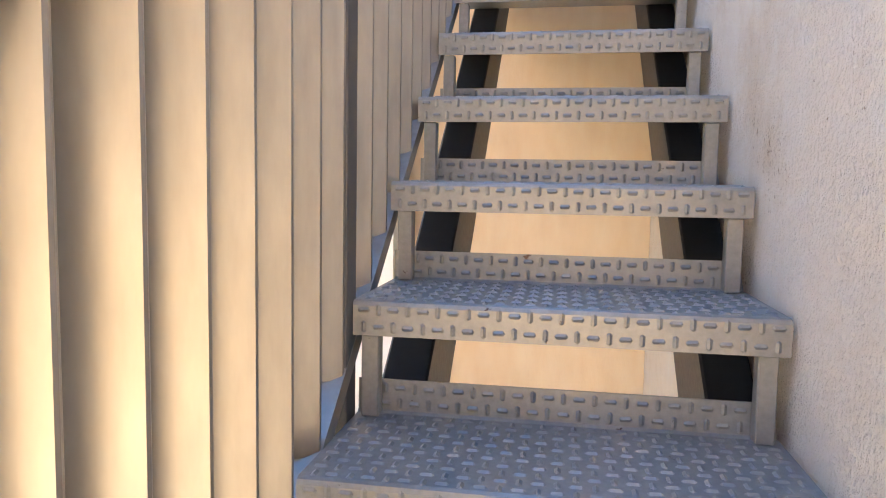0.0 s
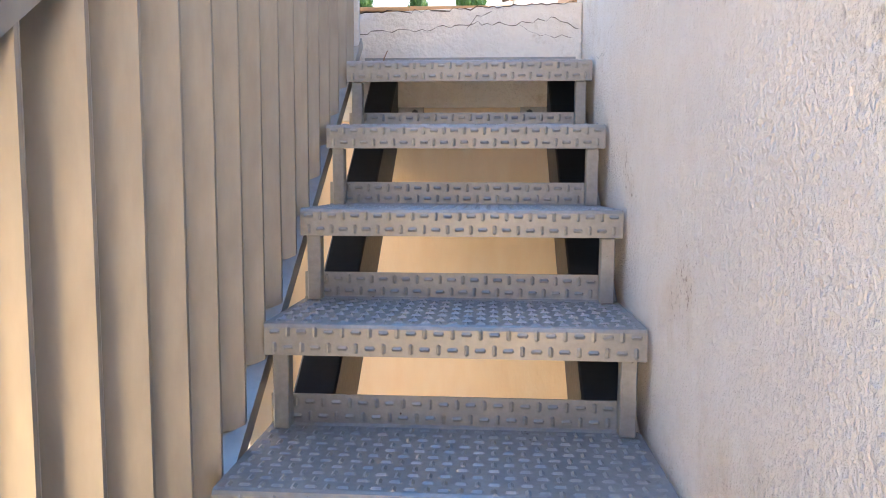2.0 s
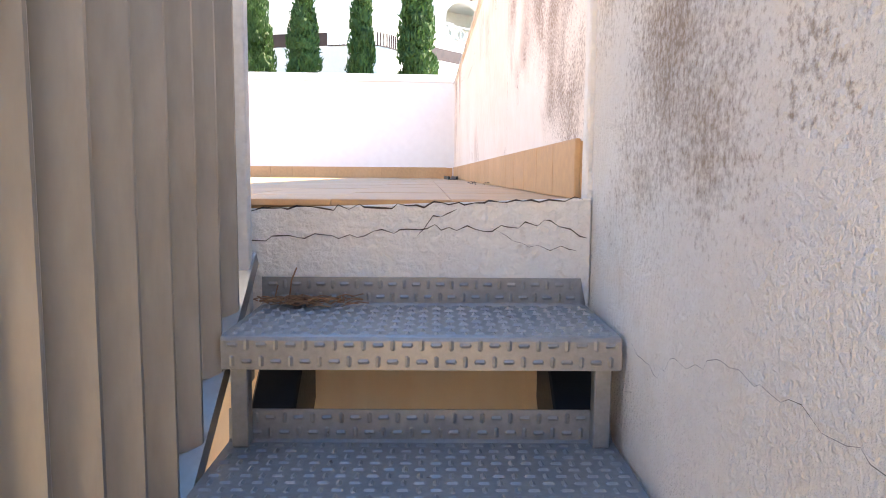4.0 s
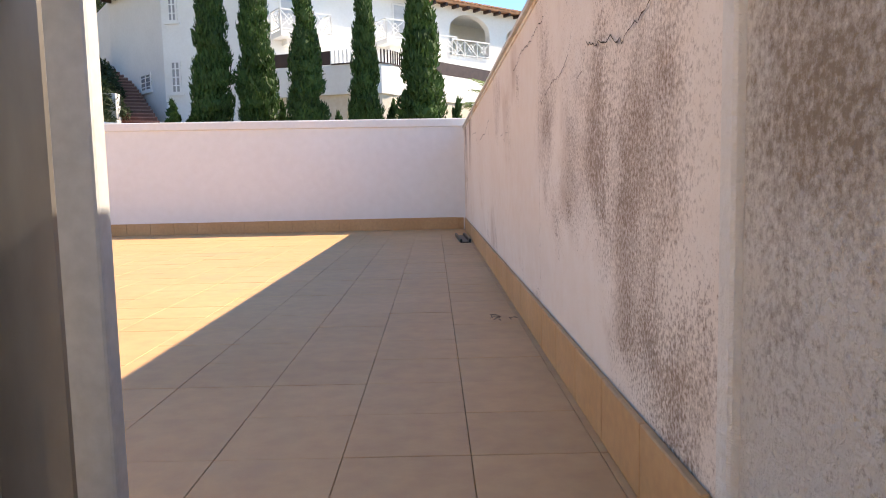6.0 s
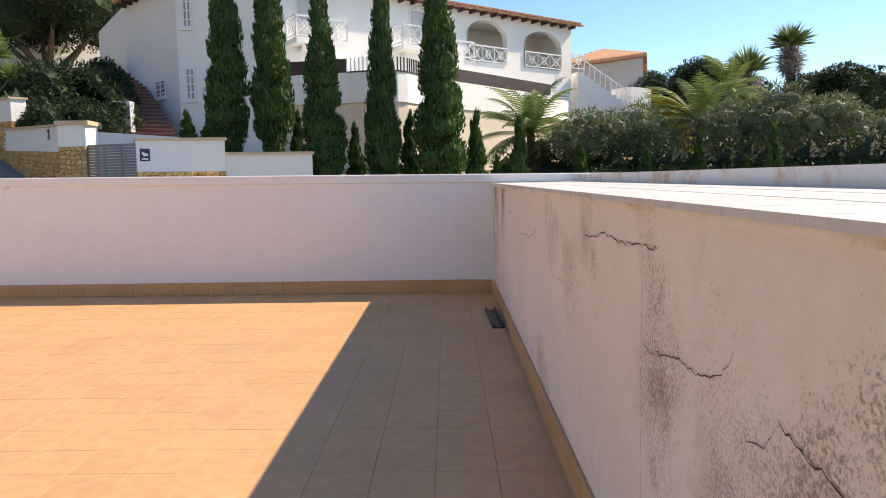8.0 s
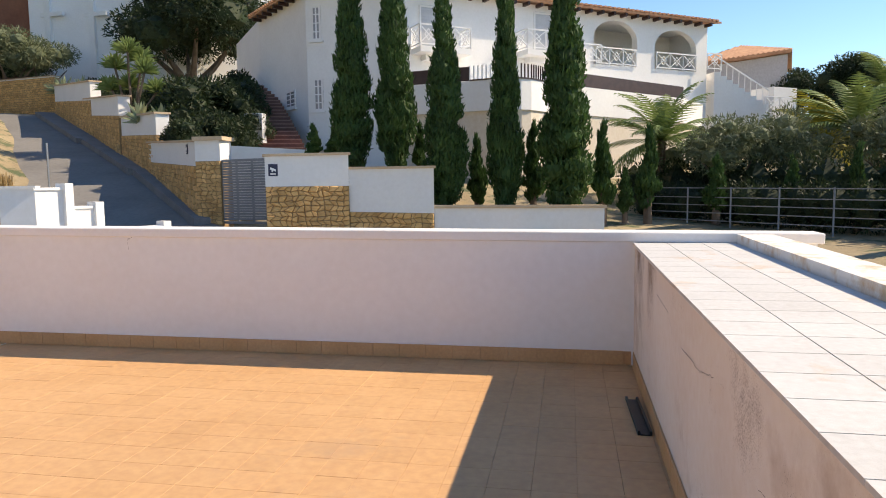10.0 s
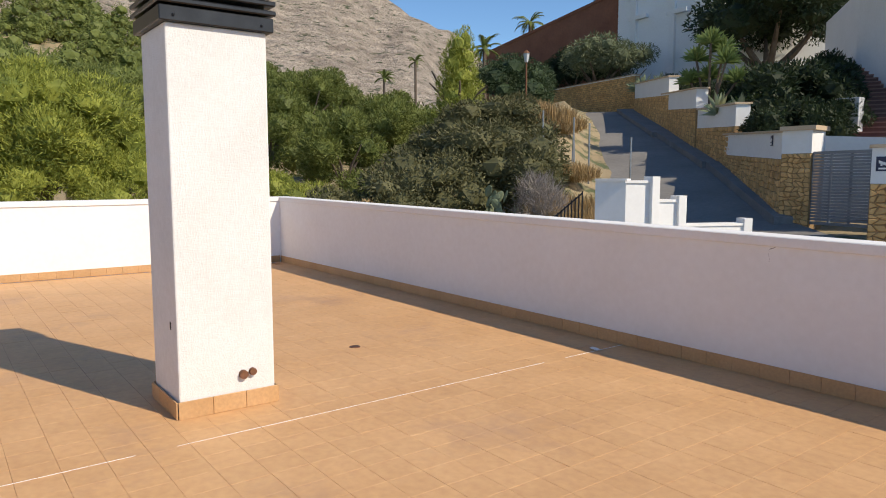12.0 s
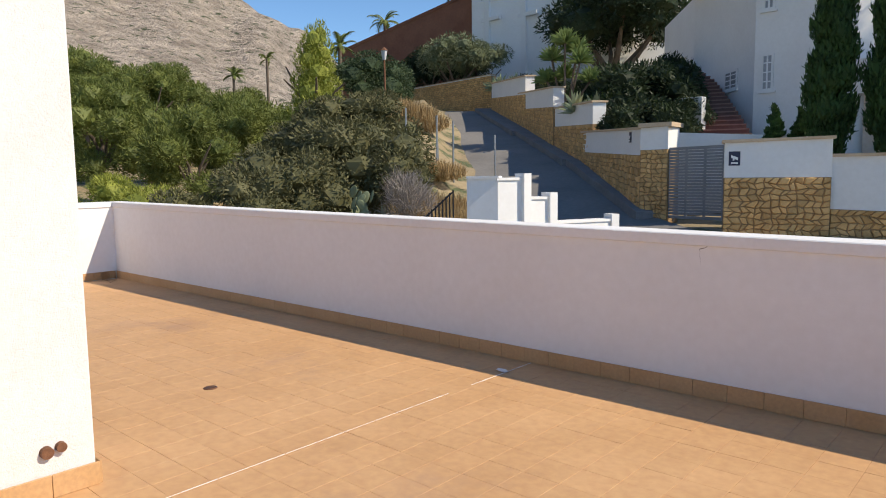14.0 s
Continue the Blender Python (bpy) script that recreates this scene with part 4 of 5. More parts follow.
sign("small dark number plate on the gate pier wall", 31.5, 23.0, 2.78, 0.18, 0.30, Q(30.9, 22.1), Q(34.6, 29.2))

# road ribbon with kerb
bm = bmesh.new()
RIGHT = [(20, 16.0, -0.2), (26, 19.0, 0.1), (30.0, 22.0, 0.42), (34.9, 30.1, 2.15), (38.4, 38.5, 3.85), (41.3, 50.1, 6.18), (44.0, 53.0, 6.5)]
LEFTE = [(52, 14.5, -0.4), (45.5, 19.0, 0.0), (43.2, 24.1, 0.30), (44.6, 29.0, 1.55), (45.6, 38.0, 3.6), (46.4, 48.1, 5.7), (49.5, 53.0, 6.3)]
ra = [bm.verts.new(Q(b, d, z + 0.06)) for b, d, z in RIGHT]
la = [bm.verts.new(Q(b, d, z + 0.06)) for b, d, z in LEFTE]
lo = [bm.verts.new(v.co - Vector((0, 0, 0.8))) for v in ra]
ll = [bm.verts.new(v.co - Vector((0, 0, 0.8))) for v in la]
for i in range(len(ra) - 1):
    bm.faces.new((ra[i], ra[i + 1], la[i + 1], la[i]))
    bm.faces.new((ra[i + 1], ra[i], lo[i], lo[i + 1]))
    bm.faces.new((la[i], la[i + 1], ll[i + 1], ll[i]))
bmesh.ops.recalc_face_normals(bm, faces=bm.faces[:])
setting("road", bm, M_ASPHALT, "steep pale grey asphalt road with tree shadows", "road")
bm = bmesh.new()
for (b0, d0, z0), (b1, d1, z1) in zip(RIGHT[2:], RIGHT[3:6]):
    wall_between(Q(b0 + 1.2, d0 - 0.4), Q(b1 + 0.9, d1 - 0.4), z0 - 0.1, z1 - 0.1, z0 + 0.22, z1 + 0.22, 1.1, bm)
setting("pavement", bm, M_KERB, "narrow dark concrete pavement below the wall", "pavement")

# white stepped wall across the street
ww = thing("stepped_wall", "white stepped street wall with small capped piers", "wall", (0, 0, 0))
WW = ((44.3, 17.1, 42.0, 16.9, 1.66), (42.0, 16.9, 40.0, 17.2, 1.62), (40.0, 17.2, 37.9, 17.6, 1.18), (37.9, 17.6, 32.8, 18.9, 0.60))
for b0, d0, b1, d1, zt in WW:
    part("panel", wall_between(Q(b0, d0), Q(b1, d1), -0.8, -0.8, zt - 0.06, zt - 0.06, 0.3), M_VILLA, ww)
    part("cap", wall_between(Q(b0 + 0.05, d0 - 0.04), Q(b1 - 0.05, d1 - 0.04), zt - 0.06, zt - 0.06, zt, zt, 0.38), M_COPE, ww)
for b, d, zt in ((40.0, 17.1, 1.71), (38.0, 17.5, 1.27), (33.3, 18.7, 0.71)):
    part("pier", wall_between(Q(b, d - 0.03), Q(b - 0.55, d + 0.08), -0.8, -0.8, zt, zt, 0.36), M_VILLA, ww)
bars = thing("bar_fence", "dark iron bar fence beside the street wall", "fence", (0, 0, 0))
for i in range(9):
    q = Q(47.4 - i * 0.27, 17.9)
    part("bar", tube([(q.x, q.y, -0.6), (q.x, q.y, 0.75 + i * 0.075)], 0.018, 6), M_BLACK, bars)
part("rail", tube([Q(47.4, 17.9, 0.70), Q(45.2, 17.9, 1.32)], 0.022, 6), M_BLACK, bars)
for b, d, z0, z1, lean in ((48.1, 27.6, 1.9, 4.25, 0), (45.8, 29.0, 1.2, 4.1, 0.1), (45.5, 29.3, 1.2, 4.1, -0.15), (44.5, 27.6, 1.0, 3.75, 0), (41.35, 26.6, 0.9, 3.15, 0)):
    o = thing("fence_post", "galvanised wire fence post beside the road", "post", Q(b, d, z0), "road fence posts")
    part("pole", tube([(0, 0, -0.3), (lean, 0, z1 - z0)], 0.035, 6), M_GALV, o)
lamp = thing("street_lamp", "brown cast iron street lamp with a glass lantern", "lamp", Q(49.3, 42.1, 5.2))
part("post", tube([(0, 0, -0.3), (0, 0, 0.8), (0, 0, 3.2)], 0.09, 8, None, 0.05), M_RUST, lamp)
bm = bmesh.new()
bmesh.ops.create_cone(bm, cap_ends=True, segments=6, radius1=0.10, radius2=0.20, depth=0.5, matrix=Matrix.Translation((0, 0, 3.45)))
part("lantern", bm, M_SHUT, lamp, "pale glass lantern")
bm = bmesh.new()
bmesh.ops.create_cone(bm, cap_ends=True, segments=6, radius1=0.24, radius2=0.03, depth=0.2, matrix=Matrix.Translation((0, 0, 3.8)))
part("hood", bm, M_RUST, lamp)


# ---- the villa ----
def meet(p, q, b):
    """Where the bearing b crosses the wall line p-q."""
    o, d = Q(0, 0), Q(b, 1) - Q(0, 0)
    e = q - p
    k = ((p.x - o.x) * e.y - (p.y - o.y) * e.x) / (d.x * e.y - d.y * e.x)
    return Vector((o.x + d.x * k, o.y + d.y * k, 0))


def lattice_rail(name, label, p, q, z, h, parent=None, n=None):
    """White railing with crossed bars between posts."""
    ob = thing(name, label, "railing", (0, 0, 0)) if parent is None else parent
    L = (q - p).length
    n = n or max(1, round(L / 1.0))
    up = Vector((0, 0, 1))
    part("top_rail", bar(p + up * (z + h), q + up * (z + h), 0.07, 0.06), M_PAINT, ob)
    part("bottom_rail", bar(p + up * (z + 0.10), q + up * (z + 0.10), 0.05, 0.05), M_PAINT, ob)
    for i in range(n + 1):
        e = p.lerp(q, i / n)
        part("post", bar(e + up * z, e + up * (z + h), 0.05, 0.05), M_PAINT, ob)
    for i in range(n):
        a, c = p.lerp(q, i / n), p.lerp(q, (i + 1) / n)
        bm = bar(a + up * (z + 0.12), c + up * (z + h - 0.03), 0.03, 0.035)
        bar(a + up * (z + h - 0.03), c + up * (z + 0.12), 0.03, 0.035, bm)
        m = (a + c) / 2
        w = (c - a) * 0.22
        for s0, s1 in (((-1, 0), (0, 1)), ((0, 1), (1, 0)), ((1, 0), (0, -1)), ((0, -1), (-1, 0))):
            f = lambda s: m + w * s[0] + up * (z + h / 2 + 0.04 + 0.26 * h * s[1])
            bar(f(s0), f(s1), 0.03, 0.03, bm)
        part("cross", bm, M_PAINT, ob)
    return ob


def window(parent, p, q, z0, z1, shutter=False):
    """A framed window on the wall face p-q."""
    w = thing("window", "", "")
    w.parent = parent
    n = inset(p, q, 1.0)
    if n.dot(p - Q(0, 0)) > 0:
        n = -n
    f = n * 0.05
    d = (q - p).normalized()
    part("pane", wall_between(p + n * 0.012, q + n * 0.012, z0, z0, z1, z1, 0.03), M_SHUT if shutter else M_GLASS, w)
    for a, b, u, v in ((p, p + d * 0.09, z0, z1), (q - d * 0.09, q, z0, z1), (p + d * 0.09, q - d * 0.09, z0, z0 + 0.09), (p + d * 0.09, q - d * 0.09, z1 - 0.09, z1)):
        part("frame", wall_between(a + f, b + f, u, u, v, v, 0.06), M_VILLA, w)
    part("sill", wall_between(p - d * 0.1 + f * 2, q + d * 0.1 + f * 2, z0 - 0.09, z0 - 0.09, z0, z0, 0.14), M_VILLA, w)
    if shutter:
        for i in range(int((z1 - z0) / 0.14)):
            z = z0 + 0.1 + i * 0.14
            part("slat", wall_between(p + d * 0.1 + n * 0.03, q - d * 0.1 + n * 0.03, z, z, z + 0.1, z + 0.1, 0.02), M_SHUT, w)
    else:
        m = (p + q) / 2
        bm = wall_between(m - d * 0.03 + f, m + d * 0.03 + f, z0 + 0.09, z0 + 0.09, z1 - 0.09, z1 - 0.09, 0.03)
        for k in range(1, 4):
            z = z0 + (z1 - z0) * k / 4
            wall_between(p + d * 0.09 + f, q - d * 0.09 + f, z - 0.02, z - 0.02, z + 0.02, z + 0.02, 0.02, bm)
        part("grille", bm, M_PAINT, w, "white window grille")
    return w


def arched_wall(p, q, z0, z1, arches, thick, parent):
    """A wall with round-headed openings: (bearing from, bearing to, sill, spring, crown)."""
    L = (q - p).length
    d = (q - p).normalized()
    n = inset(p, q, thick)
    if n.dot(p - Q(0, 0)) < 0:
        n = -n
    ops = []
    for b0, b1, s, sp, cr in arches:
        ops.append(((meet(p, q, b0) - p).dot(d), (meet(p, q, b1) - p).dot(d), s, sp, cr))
    bm = bmesh.new()

    def slab(u0, v0, u1, v1, u2=None, v2=None):
        pts = [(u0, v0), (u1, v0), (u1, v1), (u0, v1)] if u2 is None else u2
        a = [bm.verts.new((p + d * u).xy[:] + (v,)) for u, v in pts]
        b = [bm.verts.new(((p + d * u + n).x, (p + d * u + n).y, v)) for u, v in pts]
        bm.faces.new(a), bm.faces.new(b[::-1])
        for i in range(len(pts)):
            j = (i + 1) % len(pts)
            bm.faces.new((a[i], b[i], b[j], a[j]))

    cur = 0.0
    for u0, u1, s, sp, cr in ops:
        slab(cur, z0, u0, z1)
        slab(u0, z0, u1, s)
        m, rx, rz, N = (u0 + u1) / 2, (u1 - u0) / 2, cr - sp, 14
        for i in range(N):
            a0, a1 = math.pi * (1 - i / N), math.pi * (1 - (i + 1) / N)
            k = [(m + rx * math.cos(a0), sp + rz * math.sin(a0)), (m + rx * math.cos(a1), sp + rz * math.sin(a1))]
            slab(0, 0, 0, 0, [k[0], k[1], (k[1][0], z1), (k[0][0], z1)])
        cur = u1
    slab(cur, z0, L, z1)
    bmesh.ops.recalc_face_normals(bm, faces=bm.faces[:])
    return part("arcade_wall", bm, M_VILLA, parent, "white wall with arched loggia openings")


ROOFZ = 10.35
A0, B0, C0, E0 = Q(26.2, 38.6), Q(22.4, 32.9), Q(16.2, 31.7), Q(-8.7, 43.1)
villa = thing("villa", "large white villa with arched loggia and clay tile roof", "house", (0, 0, 0))
cd = (E0 - C0).normalized()
cn = Vector((-cd.y, cd.x, 0))
cn = cn if cn.dot(C0 - Q(0, 0)) > 0 else -cn
K = meet(C0, E0, 1.2)
flat = lambda v: (v.x, v.y)
part("wall", prism([flat(A0), flat(B0), flat(C0), flat(K), flat(K + cn * 2.6), flat(E0 + cn * 2.6), flat(E0 + cn * 11), flat(A0 + cn * 7)], 1.0, ROOFZ), M_VILLA, villa)
arched_wall(K, E0, 1.0, ROOFZ, ((-0.45, -3.7, 7.72, 9.05, 10.02), (-5.0, -7.95, 7.70, 8.9, 9.85)), 0.4, villa)
part("loggia_floor", prism([flat(K + cn * 0.4), flat(E0 + cn * 0.4), flat(E0 + cn * 2.598), flat(K + cn * 2.598)], 7.5, 7.68), M_CAP, villa)
part("loggia_ceiling", prism([flat(K + cn * 0.4), flat(E0 + cn * 0.4), flat(E0 + cn * 2.598), flat(K + cn * 2.598)], 10.10, 10.34), M_VILLA, villa)
part("end_wall", wall_between(E0 - cd * 0.35 + cn * 0.4, E0 - cd * 0.35 + cn * 2.597, 1.0, 1.0, 10.09, 10.09, 0.3), M_VILLA, villa)
# eaves: rafters and rows of roof tiles
ov = 0.55


def tile_roof(parent, p, q, n, z, run, pitch=0.17, step=0.30):
    """A pitched slope of half-round tiles over the eave p-q, rising along n."""
    up = Vector((0, 0, 1))
    L = (q - p).length
    d = (q - p).normalized()
    bm = bmesh.new()
    e0, e1 = p - n * ov + up * z, q - n * ov + up * z
    f0, f1 = p + n * run + up * (z + (run + ov) * pitch), q + n * run + up * (z + (run + ov) * pitch)
    t = up * 0.10
    v = [bm.verts.new(x) for x in (e0, e1, f1, f0, e0 + t, e1 + t, f1 + t, f0 + t)]
    for f in ((3, 2, 1, 0), (4, 5, 6, 7), (0, 1, 5, 4), (1, 2, 6, 5), (2, 3, 7, 6), (3, 0, 4, 7)):
        bm.faces.new([v[i] for i in f])
    part("roof", bm, M_ROOF, parent, "clay tile roof")
    verts, faces = [], []
    for i in range(int(L / step)):
        c = e0 + t + d * (i + 0.5) * step
        s = f0 + t + d * (i + 0.5) * step
        o = len(verts)
        for k in range(6):
            a = math.pi * k / 5
            off = d * math.cos(a) * step * 0.36 + up * math.sin(a) * step * 0.34
            verts += [c - n * 0.05 + off, s + off]
        for k in range(5):
            faces.append((o + 2 * k, o + 2 * k + 1, o + 2 * k + 3, o + 2 * k + 2))
        faces.append(tuple(o + 2 * k for k in range(6)))
    me = bpy.data.meshes.new("roof_tiles")
    me.from_pydata(verts, [], faces)
    me.materials.append(M_ROOF)
    tagged(part("roof_tiles", me, None, parent, "rows of half-round clay tiles"), kind="stuff")
    for i in range(int(L / 0.75)):
        c = p + d * (0.4 + i * 0.75) + up * (z - 0.09)
        part("rafter", bar(c - n * (ov - 0.06), c + n * 0.02, 0.13, 0.16), M_BROWN, parent, "dark timber rafter end")


tile_roof(villa, C0 - cd * 0.5, E0 + cd * 0.5, cn, ROOFZ, 6)
an = inset(A0, B0, 1.0)
an = an if an.dot(A0 - Q(0, 0)) > 0 else -an
tile_roof(villa, A0, B0, an, ROOFZ, 4)
bn = inset(B0, C0, 1.0)
bn = bn if bn.dot(B0 - Q(0, 0)) > 0 else -bn
tile_roof(villa, B0, C0, bn, ROOFZ, 4)
for b0, b1, z0, z1 in ((21.95, 21.2, 8.2, 9.75), (21.95, 21.15, 5.02, 6.5)):
    window(villa, meet(B0, C0, b0), meet(B0, C0, b1), z0, z1)
window(villa, meet(A0, B0, 24.2), meet(A0, B0, 23.4), 5.35, 6.2)
window(villa, meet(C0, K, 13.3), meet(C0, K, 10.9), 7.75, 9.75, True)
window(villa, meet(C0, K, 4.2), meet(C0, K, 1.9), 8.0, 10.0, True)


def balcony(b0, b1, z, depth):
    p, q = meet(C0, K, b0), meet(C0, K, b1)
    part("balcony_slab", prism([flat(p), flat(q), flat(q - cn * depth), flat(p - cn * depth)], z - 0.25, z), M_VILLA, villa)
    part("corbel", prism([flat(p + cd * 0.5), flat(q - cd * 0.5), flat(q - cd * 0.5 - cn * depth * 0.5), flat(p + cd * 0.5 - cn * depth * 0.5)], z - 0.5, z - 0.251), M_VILLA, villa)
    a, c = p - cn * (depth - 0.05), q - cn * (depth - 0.05)
    r = lattice_rail("balcony_railing", "white lattice balcony railing on the villa", a, c, z, 0.95)
    lattice_rail("", "", p, a, z, 0.95, r, 1)
    lattice_rail("", "", q, c, z, 0.95, r, 1)


balcony(14.0, 10.0, 7.72, 1.1)
balcony(5.6, 1.4, 7.95, 1.1)
for b0, b1 in ((-0.6, -3.6), (-5.1, -7.9)):
    lattice_rail("loggia_railing", "white lattice railing in the loggia arch", meet(K, E0, b0) - cn * 0.06, meet(K, E0, b1) - cn * 0.06, 7.68, 0.9)
lattice_rail("loggia_railing", "white lattice railing along the loggia edge", meet(K, E0, 1.0) - cn * 0.5, meet(K, E0, -0.6) - cn * 0.5, 7.68, 0.9)

# rounded lower terrace with dark parapet and pickets
CURVE = [(14.6, 31.0), (13.8, 30.6), (9.1, 29.6), (7.4, 29.25), (6.0, 29.1), (4.9, 29.25), (4.1, 29.6), (3.4, 30.2), (2.6, 31.0), (-7.2, 39.1)]
deck = thing("deck", "rounded white garden terrace below the villa", "terrace", (0, 0, 0))
pts = [Q(b, d) for b, d in CURVE]
back = [C0 + cn * 0.01 + cd * 0.1, E0]
ring_pts = [flat(v) for v in pts] + [flat(E0 - cn * 0.01), flat(C0 - cn * 0.01)]
part("upper_wall", prism(ring_pts, 4.62, 5.88), M_VILLA, deck)
cen = sum((Vector((x, y, 0)) for x, y in ring_pts), Vector()) / len(ring_pts)
part("lower_wall", prism([flat(Vector((x, y, 0)).lerp(cen, 0.05)) for x, y in ring_pts], 0.2, 4.618), M_VILLA_B, deck, "beige lower wall")
for i, j in ((0, 2), (8, 9)):
    for k in range(i, j):
        part("panel", wall_between(pts[k], pts[k + 1], 5.90, 5.90, 6.48, 6.48, 0.06), M_BROWN, deck, "dark brown parapet panel")
for k in range(2, 8):
    a, c = pts[k], pts[k + 1]
    m = max(2, int((c - a).length / 0.16))
    for i in range(m):
        e = a.lerp(c, i / m)
        part("picket", bar(e + Vector((0, 0, 5.9)), e + Vector((0, 0, 6.5)), 0.06, 0.03), M_PAINT if k < 5 else M_BROWN, deck)
    part("base_rail", bar(a + Vector((0, 0, 5.91)), c + Vector((0, 0, 5.91)), 0.08, 0.05), M_BROWN, deck)
# outer stairs at the villa's right end
out = thing("outer_stairs", "white outside stair with lattice railing at the villa", "stairs", (0, 0, 0))
s0, s1 = E0 + cd * 0.2 - cn * 0.4, E0 + cd * 3.4 - cn * 1.4
for i in range(9):
    a, c = s0.lerp(s1, i / 9), s0.lerp(s1, (i + 1) / 9)
    part("step", wall_between(a, c, 3.5, 3.5, 7.7 - i * 0.22, 7.7 - i * 0.22, 1.3), M_VILLA, out)
top_r = bar(s0 + Vector((0, 0, 8.6)), s1 + Vector((0, 0, 6.7)), 0.07, 0.06)
part("handrail", top_r, M_PAINT, out)
for i in range(10):
    e = s0.lerp(s1, i / 9)
    part("baluster", bar(e + Vector((0, 0, 7.5 - i * 0.21)), e + Vector((0, 0, 8.6 - i * 0.211)), 0.035, 0.035), M_PAINT, out)
w0 = E0 + cd * 3.6 - cn * 1.6
part("wing_wall", wall_between(w0, w0 + cd * 1.9, 3.0, 3.0, 6.9, 6.9, 1.6), M_VILLA, out)
lattice_rail("stair_railing", "white lattice railing beside the outside stair", w0 - cd * 1.6 - cn * 0.8, w0 + cd * 0.6 - cn * 0.8, 5.2, 1.0)
lattice_rail("landing_railing", "white lattice railing on the stair landing", meet(K, E0, -8.0) - cn * 0.8, E0 + cd * 0.3 - cn * 0.8, 7.7, 0.9)

# dark red garden steps
steps = thing("garden_steps", "broad dark red tiled garden steps beside the villa", "steps", (0, 0, 0))
for i in range(19):
    f = i / 18
    b0, b1, d, z = 27.4 - f * 0.8, 22.6 + f * 2.9, 29.8 + f * 8.4, 3.2 + f * 3.7
    part("step", wall_between(Q(b0, d), Q(b1, d), z - 0.6, z - 0.6, z - 0.045, z - 0.045, 0.75), M_STEP, steps)
    part("nosing", wall_between(Q(b0, d - 0.05), Q(b1, d - 0.05), z - 0.045, z - 0.045, z, z, 0.80), M_NOSE, steps)

# neighbouring houses
h2 = thing("house", "grey rendered house with a clay tile roof", "house", (0, 0, 0))
ha, hb, hc = Q(-7.4, 54.8), Q(-11.3, 53.0), Q(-14.0, 51.6)
part("wall", prism([flat(ha), flat(hb), flat(hc), flat(Q(-13.8, 60)), flat(Q(-8, 62))], 3, 9.75), M_GREYWALL, h2)
def hip_roof(parent, corners, z, rise, over=0.5, step=0.34):
    """A low hipped roof with rows of tiles on each slope."""
    c = sum(corners, Vector()) / len(corners)
    eave = [c + (p - c) * (1 + over / (p - c).length) for p in corners]
    apex = c + Vector((0, 0, z + rise))
    verts, faces = [], []
    bm = bmesh.new()
    ev = [bm.verts.new((p.x, p.y, z)) for p in eave]
    el = [bm.verts.new((p.x, p.y, z - 0.18)) for p in eave]
    av = bm.verts.new(apex)
    for i in range(len(eave)):
        j = (i + 1) % len(eave)
        bm.faces.new((ev[i], ev[j], av))
        bm.faces.new((el[i], el[j], ev[j], ev[i]))
        a, b = Vector(ev[i].co), Vector(ev[j].co)
        L = (b - a).length
        n = int(L / step)
        side = (b - a).normalized() * step * 0.38
        foot = a + (b - a) * ((apex - a).dot(b - a) / L ** 2)
        for k in range(n):
            f = (k + 0.5) / n
            s = a.lerp(b, f)
            ff = (foot - a).length / L
            t = f / ff if f < ff else (1 - f) / (1 - ff)
            e = s + (apex - foot) * max(0.03, t * 0.97)
            up = Vector((0, 0, step * 0.32))
            o = len(verts)
            verts += [s - side, s + up * 0.9, s + side, e - side, e + up * 0.9, e + side]
            faces += [(o, o + 1, o + 4, o + 3), (o + 1, o + 2, o + 5, o + 4), (o, o + 2, o + 1)]
    bm.faces.new(el)
    bmesh.ops.recalc_face_normals(bm, faces=bm.faces[:])
    part("roof", bm, M_ROOF, parent, "hipped clay tile roof")
    me = bpy.data.meshes.new("roof_tiles")
    me.from_pydata(verts, [], faces)
    me.materials.append(M_ROOF)
    tagged(part("roof_tiles", me, None, parent, "rows of half-round clay tiles"), kind="stuff")


hip_roof(h2, [ha, hc, Q(-13.8, 60), Q(-8, 62)], 9.95, 1.5)
up_h = thing("house", "white modern house on the slope above the road", "house", (0, 0, 0))
ua, ub, uc = Q(42.2, 62), Q(39.5, 60.5), Q(33.4, 58)
part("wall", prism([flat(ua), flat(ub), flat(uc), flat(Q(24.0, 60)), flat(Q(25, 74)), flat(Q(42.5, 76))], 8.5, 21), M_VILLA, up_h)
for b in (41.0, 38.2, 35.6):
    e = meet(ua, ub, b) if b > 39.5 else meet(ub, uc, b)
    part("pilaster", wall_between(e - Vector((0.25, 0.2, 0)), e + Vector((0.25, -0.2, 0)), 8.5, 8.5, 17.5, 17.5, 0.5), M_VILLA, up_h)
    part("ledge", wall_between(e + Vector((-1.4, -0.1, 0)), e + Vector((1.4, -0.3, 0)), 14.6, 14.6, 14.9, 14.9, 0.3), M_VILLA, up_h)
window(up_h, meet(ua, ub, 41.6), meet(ua, ub, 40.0), 16.3, 18.0)
red = thing("boundary_wall", "rust-red boundary wall climbing the hill", "wall", (0, 0, 0))
part("panel", wall_between(Q(52.5, 70), Q(42.0, 63), 6.0, 6.0, 13.6, 17.4, 0.5), M_REDWALL, red)
part("cap", wall_between(Q(52.5, 69.9), Q(42.0, 62.9), 13.6, 17.4, 13.85, 17.65, 0.7), M_REDWALL, red)
